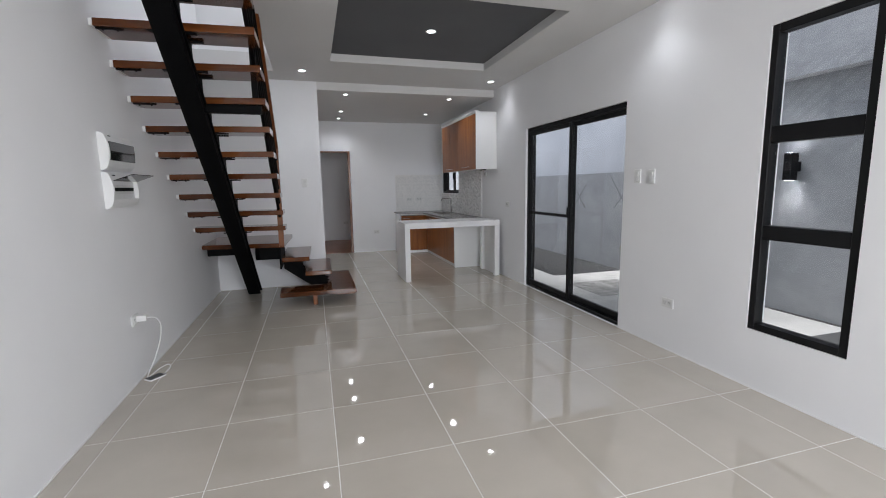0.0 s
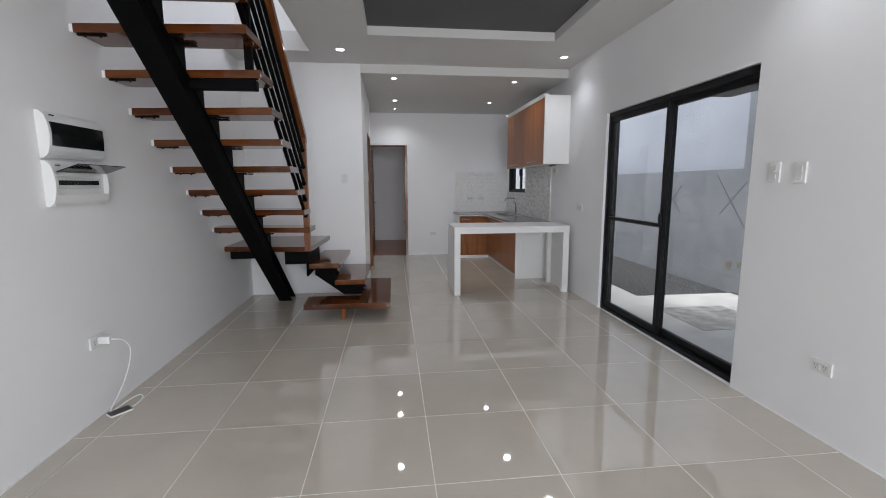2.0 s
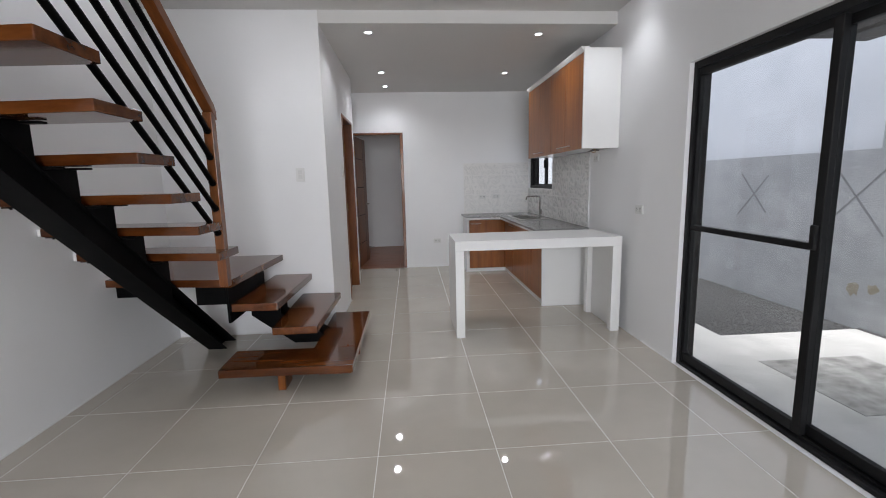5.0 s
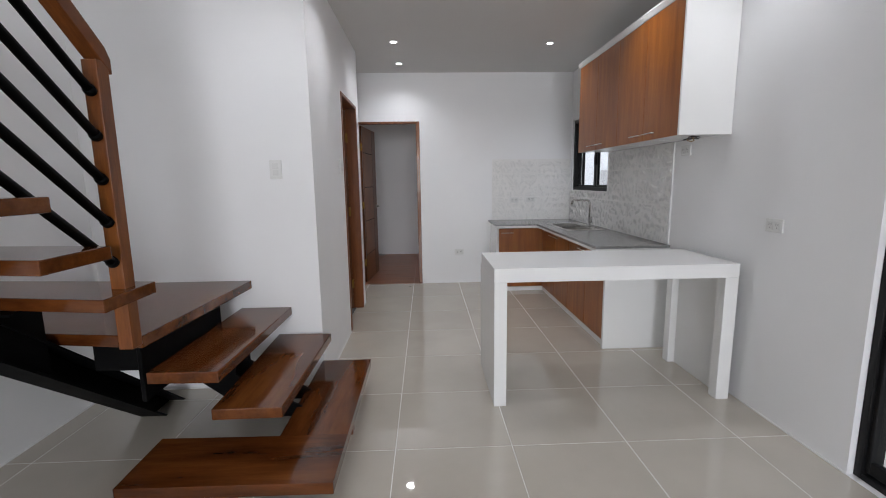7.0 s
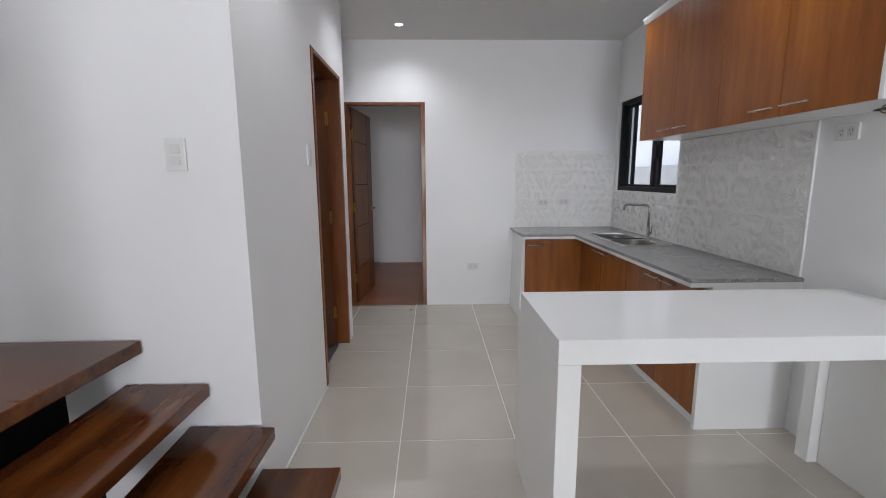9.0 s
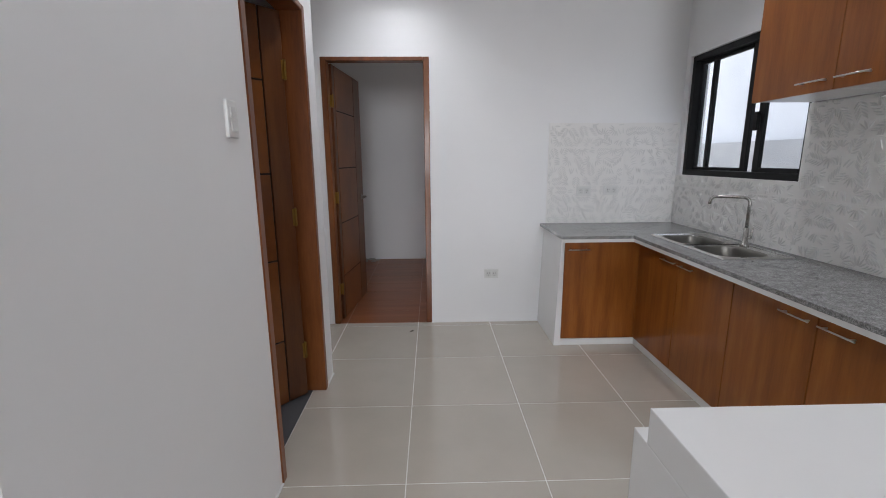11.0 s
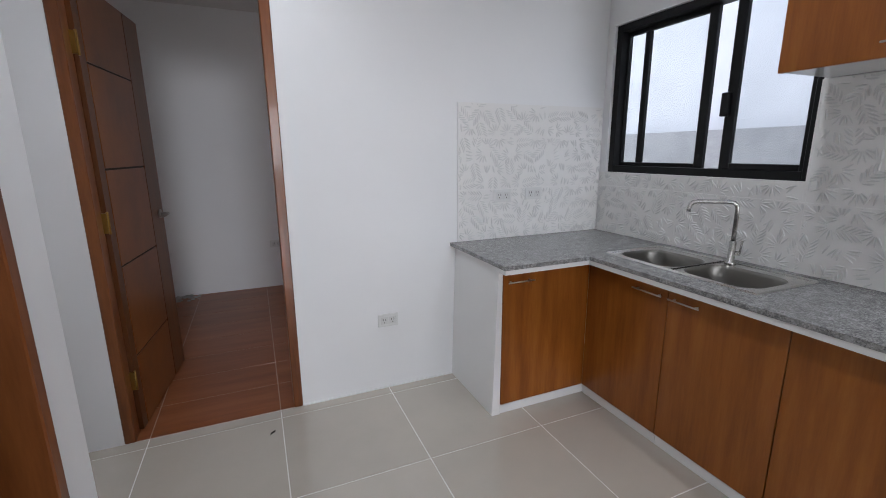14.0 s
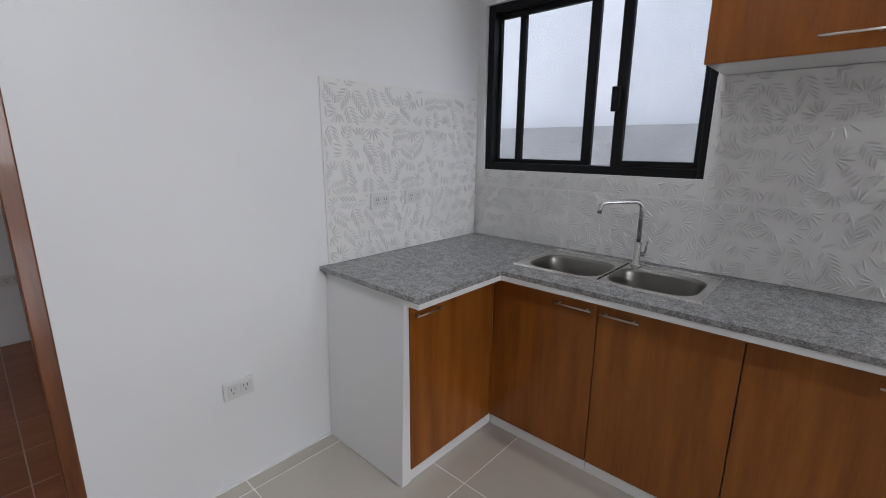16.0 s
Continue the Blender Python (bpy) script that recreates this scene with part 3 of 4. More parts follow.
# landing frame and lower spine
for b in ((-0.585, -0.275, 5.74, 5.86, 0.48, 0.682), (-1.06, -0.735, 5.45, 5.50, 0.60, 0.682), (-0.585, -0.30, 6.02, 6.07, 0.56, 0.682), (-0.50, -0.275, 5.39, 5.44, 0.54, 0.682)):
    part("landing_beam", bx(B(), *b, 0.003), M["steel_black"], stair, "black steel beam under the landing")
part("edge_beam", bx(B(), -0.274, -0.254, 5.33, 6.06, 0.42, 0.682, 0.003), M["steel_black"], stair, "deep black steel plate under the landing")
for y in (5.70, 5.89):
    part("lower_spine", prism(B(), [(-0.253, 0.49), (-0.253, 0.36), (0.06, 0.124), (0.36, 0.124), (0.36, 0.14)], y, y + 0.012, "y"), M["steel_black"], stair, "black steel lower spine plate")
for x, z in ((-0.16, 0.499), (0.09, 0.314)):
    bm = B()
    bx(bm, x, x + 0.13, 5.66, 5.95, z - 0.009, z)
    for y in (5.70, 5.89):
        prism(bm, [(x, z - 0.0095), (x + 0.13, z - 0.0095), (x + 0.13, z - 0.13), (x + 0.09, z - 0.15)], y - 0.011, y - 0.0005, "y")
    part("bracket", bm, M["steel_black"], stair)
part("foot_block", bx(B(), 0.085, 0.135, 5.14, 5.30, 0, 0.122, 0.004), M["post_wood"], stair, "short wooden foot block")
part("cleat", bx(B(), 0.36, 0.57, 5.12, 5.17, 0.105, 0.1225, 0.003), M["post_wood"], stair)
part("foot_block", bx(B(), 0.42, 0.56, 5.70, 5.76, 0, 0.122, 0.004), M["post_wood"], stair, "short wooden foot block")
# side arm and post that carry the handrail
k = 6
y, z = 5.04 - RUN * k, 0.955 + RISE * k
part("side_arm", bx(B(), -0.60, -0.20, y + 0.03, y + 0.09, z - 0.115, z - 0.053, 0.003), M["steel_black"], stair)
part("side_post", bx(B(), -0.262, -0.218, y + 0.03, y + 0.075, z, z + 0.70, 0.003), M["steel_black"], stair)

# ---- handrail ----
rail = thing("stair_railing", (-0.24, 5.24, 0.735), "dark wooden handrail and newel with five black bars", "railing")
NX, NY, NZ = -0.230, 5.243, 1.83
part("newel", bx(B(), NX - 0.028, NX + 0.028, NY - 0.030, NY + 0.030, 0.705, NZ - 0.02, 0.004, 2), M["post_wood"], rail, "square red-brown wooden newel post")
bm = B()
yt = 1.9
prism(bm, [(NY + 0.045, NZ - 0.06), (NY + 0.045, NZ - 0.005), (NY + 0.02, NZ + 0.035), (yt, NZ + 0.035 + (NY + 0.02 - yt) * SL), (yt, NZ - 0.05 + (NY + 0.02 - yt) * SL)], NX - 0.030, NX + 0.030, "x", 0.004)
part("handrail", bm, M["rail_wood"], rail, "red-brown wooden handrail")
for z in (1.665, 1.505, 1.345, 1.185, 1.03):
    part("bar", tube(B(), [(NX, NY - 0.03, z + 0.03 * SL), (NX, yt, z + (NY - yt) * SL)], 0.0165, 12), M["steel_black"], rail)
    part("bar_socket", tube(B(), [(NX, NY - 0.05, z + 0.05 * SL), (NX, NY - 0.034, z + 0.034 * SL)], 0.021, 12), M["steel_black"], rail)

# ---- kitchen ----
CT = 0.835       # counter top
FX, FY = 2.395, 8.725   # cabinet faces
G = "kitchen base cabinets"


def handle_y(parent, x, y0, y1, z, s=-1):
    bm = B()
    tube(bm, [(x + s * 0.022, y0, z), (x + s * 0.022, y1, z)], 0.0036, 10)
    for y in (y0 + 0.02, y1 - 0.02):
        tube(bm, [(x, y, z), (x + s * 0.022, y, z)], 0.004, 8)
    part("handle", bm, M["chrome"], parent, "slim satin chrome bar handle")


def handle_x(parent, y, x0, x1, z):
    bm = B()
    tube(bm, [(x0, y - 0.022, z), (x1, y - 0.022, z)], 0.0036, 10)
    for x in (x0 + 0.02, x1 - 0.02):
        tube(bm, [(x, y, z), (x, y - 0.022, z)], 0.004, 8)
    part("handle", bm, M["chrome"], parent, "slim satin chrome bar handle")


DOOR_Z = (0.055, 0.772)
cab = thing("base_cabinet", (2.1, 8.98, 0), "oak-fronted corner base cabinet with white side panel", "cabinet", G)
part("side_panel", prism(B(), [(1.808, 0), (1.856, 0), (1.856, CT - 0.0205), (1.832, CT - 0.0205)], FY - 0.004, YF - 0.002, "y", 0.002, 1), M["white_gloss"], cab, "white enamelled side panel")
part("plinth", bx(B(), 1.857, FX + 0.02, FY + 0.002, FY + 0.03, 0, 0.05, 0.002), M["white_gloss"], cab)
part("body", bx(B(), 1.857, FX + 0.02, FY + 0.032, YF - 0.002, 0.05, CT - 0.062), M["white_gloss"], cab)
dr = part("door", bx(B(), 1.859, FX - 0.002, FY - 0.004, FY + 0.016, *DOOR_Z, 0.0015), M["laminate"], cab, "orange-brown oak laminate door")
handle_x(dr, FY - 0.004, 1.878, 2.03, 0.722)
SEAMS = [8.722, 8.225, 7.745, 7.27, 6.83]
for i, (y1, y0) in enumerate(zip(SEAMS, SEAMS[1:])):
    cab = thing("base_cabinet", (2.65, (y0 + y1) / 2, 0), "oak-fronted white base cabinet under the granite counter", "cabinet", G)
    part("plinth", bx(B(), FX + 0.004, FX + 0.03, y0 + 0.001, y1 - 0.001, 0, 0.05, 0.002), M["white_gloss"], cab)
    ztop = CT - 0.062 if i not in (0, 1) else CT - 0.24
    part("body", bx(B(), FX + 0.031, XR - 0.004, y0 + 0.001, y1 - 0.001, 0.05, ztop), M["white_gloss"], cab)
    dr = part("door", bx(B(), FX - 0.004, FX + 0.016, y0 + 0.002, y1 - 0.002, *DOOR_Z, 0.0015), M["laminate"], cab, "orange-brown oak laminate door")
    if i == 0:
        handle_y(dr, FX - 0.004, 8.245, 8.405, 0.725)
    elif i == 1:
        handle_y(dr, FX - 0.004, 8.065, 8.21, 0.725)
    elif i == 2:
        handle_y(dr, FX - 0.004, 7.29, 7.44, 0.725)
    else:
        handle_y(dr, FX - 0.004, 7.10, 7.25, 0.725)
ep = thing("cabinet_end_panel", (2.65, 6.81, 0), "white enamelled end panel closing the base cabinets", "panel")
part("panel", bx(B(), FX - 0.02, XR - 0.002, 6.798, 6.828, 0, CT - 0.064, 0.002), M["white_gloss"], ep)

# worktop with a hole for the sink
SX0, SX1, SK0, SK1 = 2.415, 2.80, 7.885, 8.635
wt = thing("worktop", (2.5, 8.2, CT), "grey speckled granite worktop with white edge support", "worktop")
bm = B()
EX, EY = 2.29, 8.612
hx0, hx1, hy0, hy1 = SX0 + 0.03, SX1 - 0.02, SK0 + 0.02, SK1 - 0.02
for b in ((1.80, EX, EY, YF - 0.001), (EX, hx0, hy1, YF - 0.001), (hx0, hx1, hy1, YF - 0.001), (hx1, XR - 0.001, hy1, YF - 0.001),
          (EX, hx0, hy0, hy1), (hx1, XR - 0.001, hy0, hy1), (EX, hx0, 6.80, hy0), (hx0, hx1, 6.80, hy0), (hx1, XR - 0.001, 6.80, hy0)):
    bx(bm, *b, CT - 0.02, CT)
bmesh.ops.remove_doubles(bm, verts=bm.verts, dist=1e-5)
part("granite_slab", bm, M["granite"], wt)
bm = B()
prism(bm, [(1.806, EY + 0.006), (EX + 0.006, EY + 0.006), (EX + 0.006, 6.802), (EX + 0.12, 6.802), (EX + 0.12, EY + 0.105), (1.806, EY + 0.105)], CT - 0.044, CT - 0.0205, "z")
bx(bm, EX + 0.1205, XR - 0.001, 6.802, 6.832, CT - 0.062, CT - 0.0205)
part("support_edge", bm, M["white_gloss"], wt, "white painted edge under the slab")


def rounded(x0, x1, y0, y1, r, n=6):
    pts = []
    for cx, cy, a in ((x1 - r, y1 - r, 0), (x0 + r, y1 - r, 90), (x0 + r, y0 + r, 180), (x1 - r, y0 + r, 270)):
        for k in range(n + 1):
            t = radians(a + 90 * k / n)
            pts.append((cx + r * math.cos(t), cy + r * math.sin(t)))
    return pts


sink = thing("sink", (2.62, 8.27, CT), "double-bowl stainless steel sink set in the granite", "sink")
bm = B()
mid = (SK0 + SK1) / 2
for c0, c1 in ((SK0, mid), (mid, SK1)):
    b0 = (SX0 + 0.026, SX1 - 0.075, c0 + (0.034 if c0 == SK0 else 0.012), c1 - (0.034 if c1 == SK1 else 0.012))
    loops = [(rounded(SX0, SX1, c0, c1, 0.0005), 0.0008), (rounded(SX0 + 0.003, SX1 - 0.003, c0 + (0.003 if c0 == SK0 else 0), c1 - (0.003 if c1 == SK1 else 0), 0.0005), 0.008), (rounded(SX0 + 0.012, SX1 - 0.012, c0 + (0.012 if c0 == SK0 else 0), c1 - (0.012 if c1 == SK1 else 0), 0.0005), 0.0075), (rounded(SX0 + 0.016, SX1 - 0.016, c0 + (0.016 if c0 == SK0 else 0), c1 - (0.016 if c1 == SK1 else 0), 0.0005), 0.004), (rounded(*b0, 0.085), 0.0045)]
    x0, x1, y0, y1 = b0
    for ins, dz, r in ((0.004, 0.001, 0.082), (0.008, -0.01, 0.08), (0.014, -0.14, 0.075), (0.024, -0.16, 0.07), (0.06, -0.17, 0.06)):
        loops.append((rounded(x0 + ins, x1 - ins, y0 + ins, y1 - ins, r), dz))
    bowl = B()
    for mesh, rows in ((bm, loops[:5]), (bowl, loops[4:])):
        prev = None
        for pts, dz in rows:
            ring = [mesh.verts.new((px, py, CT + dz)) for px, py in pts]
            if prev:
                for k in range(len(ring)):
                    mesh.faces.new((prev[k], prev[(k + 1) % len(ring)], ring[(k + 1) % len(ring)], ring[k])).smooth = mesh is bowl
            prev = ring
    bowl.faces.new(prev)
    part("bowl", bowl, M["bowl"], sink, "deep steel bowl with rounded corners, toned dark for its shade")
part("rim", bm, M["rim_steel"], sink, "raised stainless steel rim")
for c in ((SK0 + mid) / 2, (mid + SK1) / 2):
    bm = B()
    r = lathe(bm, [(0.045, -0.1685), (0.042, -0.165), (0.030, -0.167), (0.004, -0.168)], (2.60, c, CT), 20)
    bm.faces.new(r[-1])
    part("drain", bm, M["chrome"], sink)
fc = thing("faucet", (2.772, 8.225, CT + 0.005), "brushed steel gooseneck kitchen tap on the sink rim", "faucet")
dx, dy = -0.80, 0.60
bx0, by0 = 2.772, 8.225
bm = B()
lathe(bm, [(0.024, 0.0), (0.024, 0.006), (0.015, 0.014), (0.0145, 0.10), (0.011, 0.105)], (bx0, by0, CT + 0.005), 18)
part("base", bm, M["steel"], fc)
pts = [(0, 0.09), (0, 0.255), (0.004, 0.272), (0.016, 0.283), (0.034, 0.287), (0.165, 0.287), (0.183, 0.283), (0.194, 0.272), (0.199, 0.255), (0.200, 0.24)]
part("spout", tube(B(), [(bx0 + dx * s, by0 + dy * s, CT + h) for s, h in pts], 0.0095, 14), M["steel"], fc)
bm = B()
tube(bm, [(bx0 + 0.006, by0 - 0.010, CT + 0.055), (bx0 + 0.012, by0 - 0.030, CT + 0.055)], 0.010, 12)
tube(bm, [(bx0 + 0.012, by0 - 0.028, CT + 0.055), (bx0 + 0.013, by0 - 0.034, CT + 0.115)], 0.0045, 10)
part("lever", bm, M["steel"], fc)

# wall cabinets
WZ0, WZ1, WX = 1.622, 2.440, 2.55
WY = [6.225, 6.67, 7.11, 7.55, 8.01]
for i, (y0, y1) in enumerate(zip(WY, WY[1:])):
    cab = thing("wall_cabinet", (2.74, (y0 + y1) / 2, WZ0), "oak-fronted white wall cabinet hung above the counter", "cabinet", "kitchen wall cabinets")
    e = 0.001
    part("body", bx(B(), WX + 0.018, XR - 0.002, y0 + e, y1 - e, WZ0, WZ1, 0.002), M["white_gloss"], cab)
    dr = part("door", bx(B(), WX - 0.002, WX + 0.017, y0 + 0.0015, y1 - 0.0015, WZ0 - 0.004, WZ1 - 0.002, 0.0015), M["laminate"], cab, "orange-brown oak laminate door")
    ha, hb = ((y1 - 0.17, y1 - 0.02) if i % 2 == 0 else (y0 + 0.02, y0 + 0.17))
    handle_y(dr, WX - 0.002, ha, hb, 1.661)
ep = thing("wall_cabinet_end_panel", (2.73, 6.215, WZ0), "white enamelled end panel of the wall cabinets", "panel")
part("panel", bx(B(), WX - 0.006, XR - 0.002, 6.205, 6.224, WZ0 - 0.006, WZ1 + 0.026, 0.002), M["white_gloss"], ep)
cr = thing("cabinet_cornice", (2.7, 7.18, WZ1), "white moulded cornice on top of wall cabinets", "cornice")
bm = B()
prism(bm, [(WX - 0.004, WZ1 + 0.001), (WX - 0.012, WZ1 + 0.012), (WX - 0.024, WZ1 + 0.03), (WX - 0.024, WZ1 + 0.042), (WX + 0.05, WZ1 + 0.042), (WX + 0.05, WZ1 + 0.001)], 6.2245, 8.025, "y")
part("moulding", bm, M["white_gloss"], cr)
ww = thing("loose_wires", (2.70, 6.29, WZ0), "short loose electrical wires hanging under a wall cabinet", "wires")
for j, (r, z, c) in enumerate(((0.028, 0.022, "cable_black"), (0.022, 0.03, "brass"), (0.034, 0.018, "cable_black"))):
    pts = [(2.68 + r * math.cos(a * 0.5) + 0.02 * j, 6.33 + 0.8 * r * math.sin(a * 0.5), WZ0 - 0.004 - z * (0.6 + 0.4 * math.sin(a * 0.33 + j))) for a in range(14)]
    pts.insert(0, (2.70, 6.33, WZ0 + 0.003))
    part("wire", tube(B(), pts, 0.0028, 6), M[c], ww)

# white bar table
bar = thing("bar_table", (2.1, 6.24, 0), "glossy white waterfall breakfast bar beside the kitchen", "table")
BX0, BX1, BY0, BY1, BZ = 1.366, 2.822, 5.95, 6.535, 0.85
part("top", bx(B(), BX0, BX1, BY0, BY1, BZ - 0.083, BZ, 0.003, 2), M["white_gloss"], bar)
part("side_panel", bx(B(), BX0 + 0.001, BX0 + 0.076, BY0 + 0.001, BY1 + 0.06, 0, BZ - 0.0835, 0.003, 2), M["white_gloss"], bar)
part("leg", bx(B(), BX1 - 0.08, BX1 - 0.001, BY0 + 0.001, BY0 + 0.075, 0, BZ - 0.0835, 0.003, 2), M["white_gloss"], bar)
part("leg", bx(B(), BX1 - 0.07, BX1 - 0.001, BY1 - 0.02, BY1 + 0.05, 0, BZ - 0.0835, 0.003, 2), M["white_gloss"], bar)
part("wall_panel", bx(B(), BX1 - 0.022, BX1 - 0.002, BY0 + 0.076, BY1 - 0.021, 0, BZ - 0.0835, 0.002), M["white_gloss"], bar)

# ---- sockets and switches ----


def plate(kind, label):
    """A wall plate at the origin, facing -y."""
    t = thing("wall_" + kind, (0, 0, 0), label, kind, "wall " + kind + "s")
    w, h = (0.118, 0.074) if kind == "socket" else (0.074, 0.118)
    part("plate", bx(B(), -w / 2, w / 2, -0.012, 0, -h / 2, h / 2, 0.004, 2), M["plate"], t)
    if kind == "socket":
        for x in (-0.024, 0.024):
            f = part("outlet", bx(B(), x - 0.021, x + 0.021, -0.0135, -0.0115, -0.022, 0.022, 0.002), M["plastic_dim"], t)
            bm = B()
            for s in (-0.007, 0.007):
                bx(bm, x + s - 0.0012, x + s + 0.0012, -0.0140, -0.0130, 0.000, 0.012)
            bx(bm, x - 0.002, x + 0.002, -0.0140, -0.0130, -0.014, -0.008)
            part("slots", bm, M["dark_hole"], f)
    else:
        for z in (-0.021, 0.021):
            part("rocker", prism(B(), [(-0.0115, z - 0.017), (-0.0175, z - 0.016), (-0.0135, z + 0.017), (-0.0115, z + 0.017)], -0.017, 0.017, "x"), M["plastic_dim"], t)
    return t


RW, LW = -90, 90
SOCKETS = [(XR, 5.795, 1.09, RW), (XR, 6.667, 1.55, RW), (XR, 2.70, 0.395, RW), (1.41, YF, 0.42, 0), (2.137, YF - 0.012, 1.095, 0), (2.355, YF - 0.012, 1.10, 0), (0.93, 11.66, 0.45, 0)]
base = plate("socket", "white double wall socket plate")
for i, (x, y, z, r) in enumerate(SOCKETS):
    if i == 0:
        base.matrix_basis = pose(x, y, z, 0, 0, r)
    else:
        copy_thing(base, pose(x, y, z, 0, 0, r))
SWITCHES = [(XR, 3.115, 1.425, RW), (XR, 2.95, 1.42, RW), (0.045, YS, 1.44, 0), (XB, 7.215, 1.482, LW)]
base = plate("switch", "white two-rocker wall switch plate")
for i, (x, y, z, r) in enumerate(SWITCHES):
    if i == 0:
        base.matrix_basis = pose(x, y, z, 0, 0, r)
    else:
        copy_thing(base, pose(x, y, z, 0, 0, r))

# ---- breaker boxes on the left wall ----
PY0, PY1 = 3.20, 3.63


def breaker_box(z0, z1, opened, label):
    t = thing("breaker_box", (XL, (PY0 + PY1) / 2, z0), label, "breaker box", "electrical boxes")
    h = z1 - z0
    prof = [(XL, z0 + 0.004)]
    for k in range(13):
        u = k / 12
        prof.append((XL + 0.016 + 0.042 * math.sin(math.pi * u) ** 0.45, z0 + 0.004 + (h - 0.008) * u))
    prof.append((XL, z1 - 0.004))
    bm = B()
    prism(bm, prof, PY0, PY0 + 0.016, "y")
    prism(bm, prof, PY1 - 0.012, PY1, "y")
    za, zb = z0 + h * 0.27, z0 + h * 0.76
    def band(lo, hi):
        pts = [(x, z) for x, z in prof[1:-1] if lo <= z <= hi]
        def at(z):
            u = min(max((z - z0 - 0.004) / (h - 0.008), 0), 1)
            return (XL + 0.016 + 0.042 * math.sin(math.pi * u) ** 0.45, z)
        pts = [at(lo)] + [p for p in pts if lo < p[1] < hi] + [at(hi)]
        prism(bm, [(XL, lo)] + pts + [(XL, hi)], PY0 + 0.016, PY1 - 0.012, "y")
    band(z0 + 0.006, za)
    band(zb, z1 - 0.006)
    bx(bm, XL, XL + 0.03, PY0 + 0.016, PY1 - 0.012, za, zb)
    part("case", bm, M["plastic"], t)
    if opened:
        bm = B()
        bx(bm, XL + 0.0302, XL + 0.044, PY0 + 0.03, PY1 - 0.06, za + 0.03, zb - 0.03, 0.002)
        part("breaker_row", bm, M["plastic_dim"], t)
        for k in range(13):
            y = PY0 + 0.04 + k * 0.024
            part("toggle", bx(B(), XL + 0.0442, XL + 0.054, y, y + 0.012, za + 0.05, za + 0.075, 0.001), M["tinted"], t)
        c = prism(B(), [(XL + 0.056, zb - 0.004), (XL + 0.165, zb + 0.036), (XL + 0.165, zb + 0.040), (XL + 0.056, zb + 0.001)], PY0 + 0.017, PY1 - 0.013, "y")
        part("cover", c, M["tinted"], t, "smoky tinted cover flipped open")
    else:
        part("cover", prism(B(), [(XL + 0.0302, za + 0.001), (XL + 0.057, za + 0.001), (XL + 0.061, (za + zb) / 2), (XL + 0.058, zb - 0.001), (XL + 0.0302, zb - 0.001)], PY0 + 0.017, PY1 - 0.013, "y"), M["tinted"], t, "closed smoky tinted cover")
    part("badge", bx(B(), XL + 0.050, XL + 0.0555, PY0 + 0.02, PY0 + 0.05, z1 - 0.03, z1 - 0.024), M["tinted"], t)
    return t


breaker_box(1.497, 1.742, False, "white plastic breaker box, dark cover closed")
breaker_box(1.248, 1.493, True, "white plastic breaker box, dark cover open, breakers showing")

# socket with charger, cable and device on the floor
copy_thing(bpy.data.objects["wall_socket"], pose(XL, 3.43, 0.45, 0, 0, LW))
ch = thing("phone_charger", (XL + 0.03, 3.44, 0.44), "white plug-in charger with a looped white cable", "charger")
part("plug", bx(B(), XL + 0.0132, XL + 0.075, 3.43, 3.475, 0.432, 0.475, 0.005, 2), M["plastic"], ch)
pts = [(XL + 0.075, 3.452, 0.452), (XL + 0.10, 3.46, 0.452), (XL + 0.125, 3.49, 0.43), (XL + 0.135, 3.52, 0.36), (XL + 0.12, 3.50, 0.24), (XL + 0.085, 3.46, 0.12), (XL + 0.05, 3.42, 0.03), (XL + 0.05, 3.43, 0.010),
       (XL + 0.09, 3.52, 0.03), (XL + 0.14, 3.56, 0.045), (XL + 0.165, 3.53, 0.03), (XL + 0.14, 3.46, 0.012), (XL + 0.09, 3.42, 0.006)]
fine = []
for i in range(len(pts) - 1):
    p0, p1, p2, p3 = (Vector(pts[max(min(j, len(pts) - 1), 0)]) for j in (i - 1, i, i + 1, i + 2))
    for k in range(5):
        u = k / 5
        fine.append(0.5 * ((2 * p1) + (p2 - p0) * u + (2 * p0 - 5 * p1 + 4 * p2 - p3) * u * u + (3 * p1 - p0 - 3 * p2 + p3) * u ** 3))
fine.append(Vector(pts[-1]))
part("cable", tube(B(), fine, 0.0035, 8), M["plastic"], ch)
ph = thing("mobile_device", (-1.035, 3.42, 0), "small black mobile device lying on the floor", "mobile phone")
a = part("body", bx(B(), -0.035, 0.035, -0.06, 0.06, 0.0005, 0.012, 0.004, 2), M["plastic"], ph)
b = part("screen", bx(B(), -0.033, 0.033, -0.058, 0.058, 0.0121, 0.0135), M["screen"], ph)
for o in (a, b):
    o.matrix_parent_inverse = Matrix.Identity(4)
ph.rotation_euler = (0, 0, radians(-38))

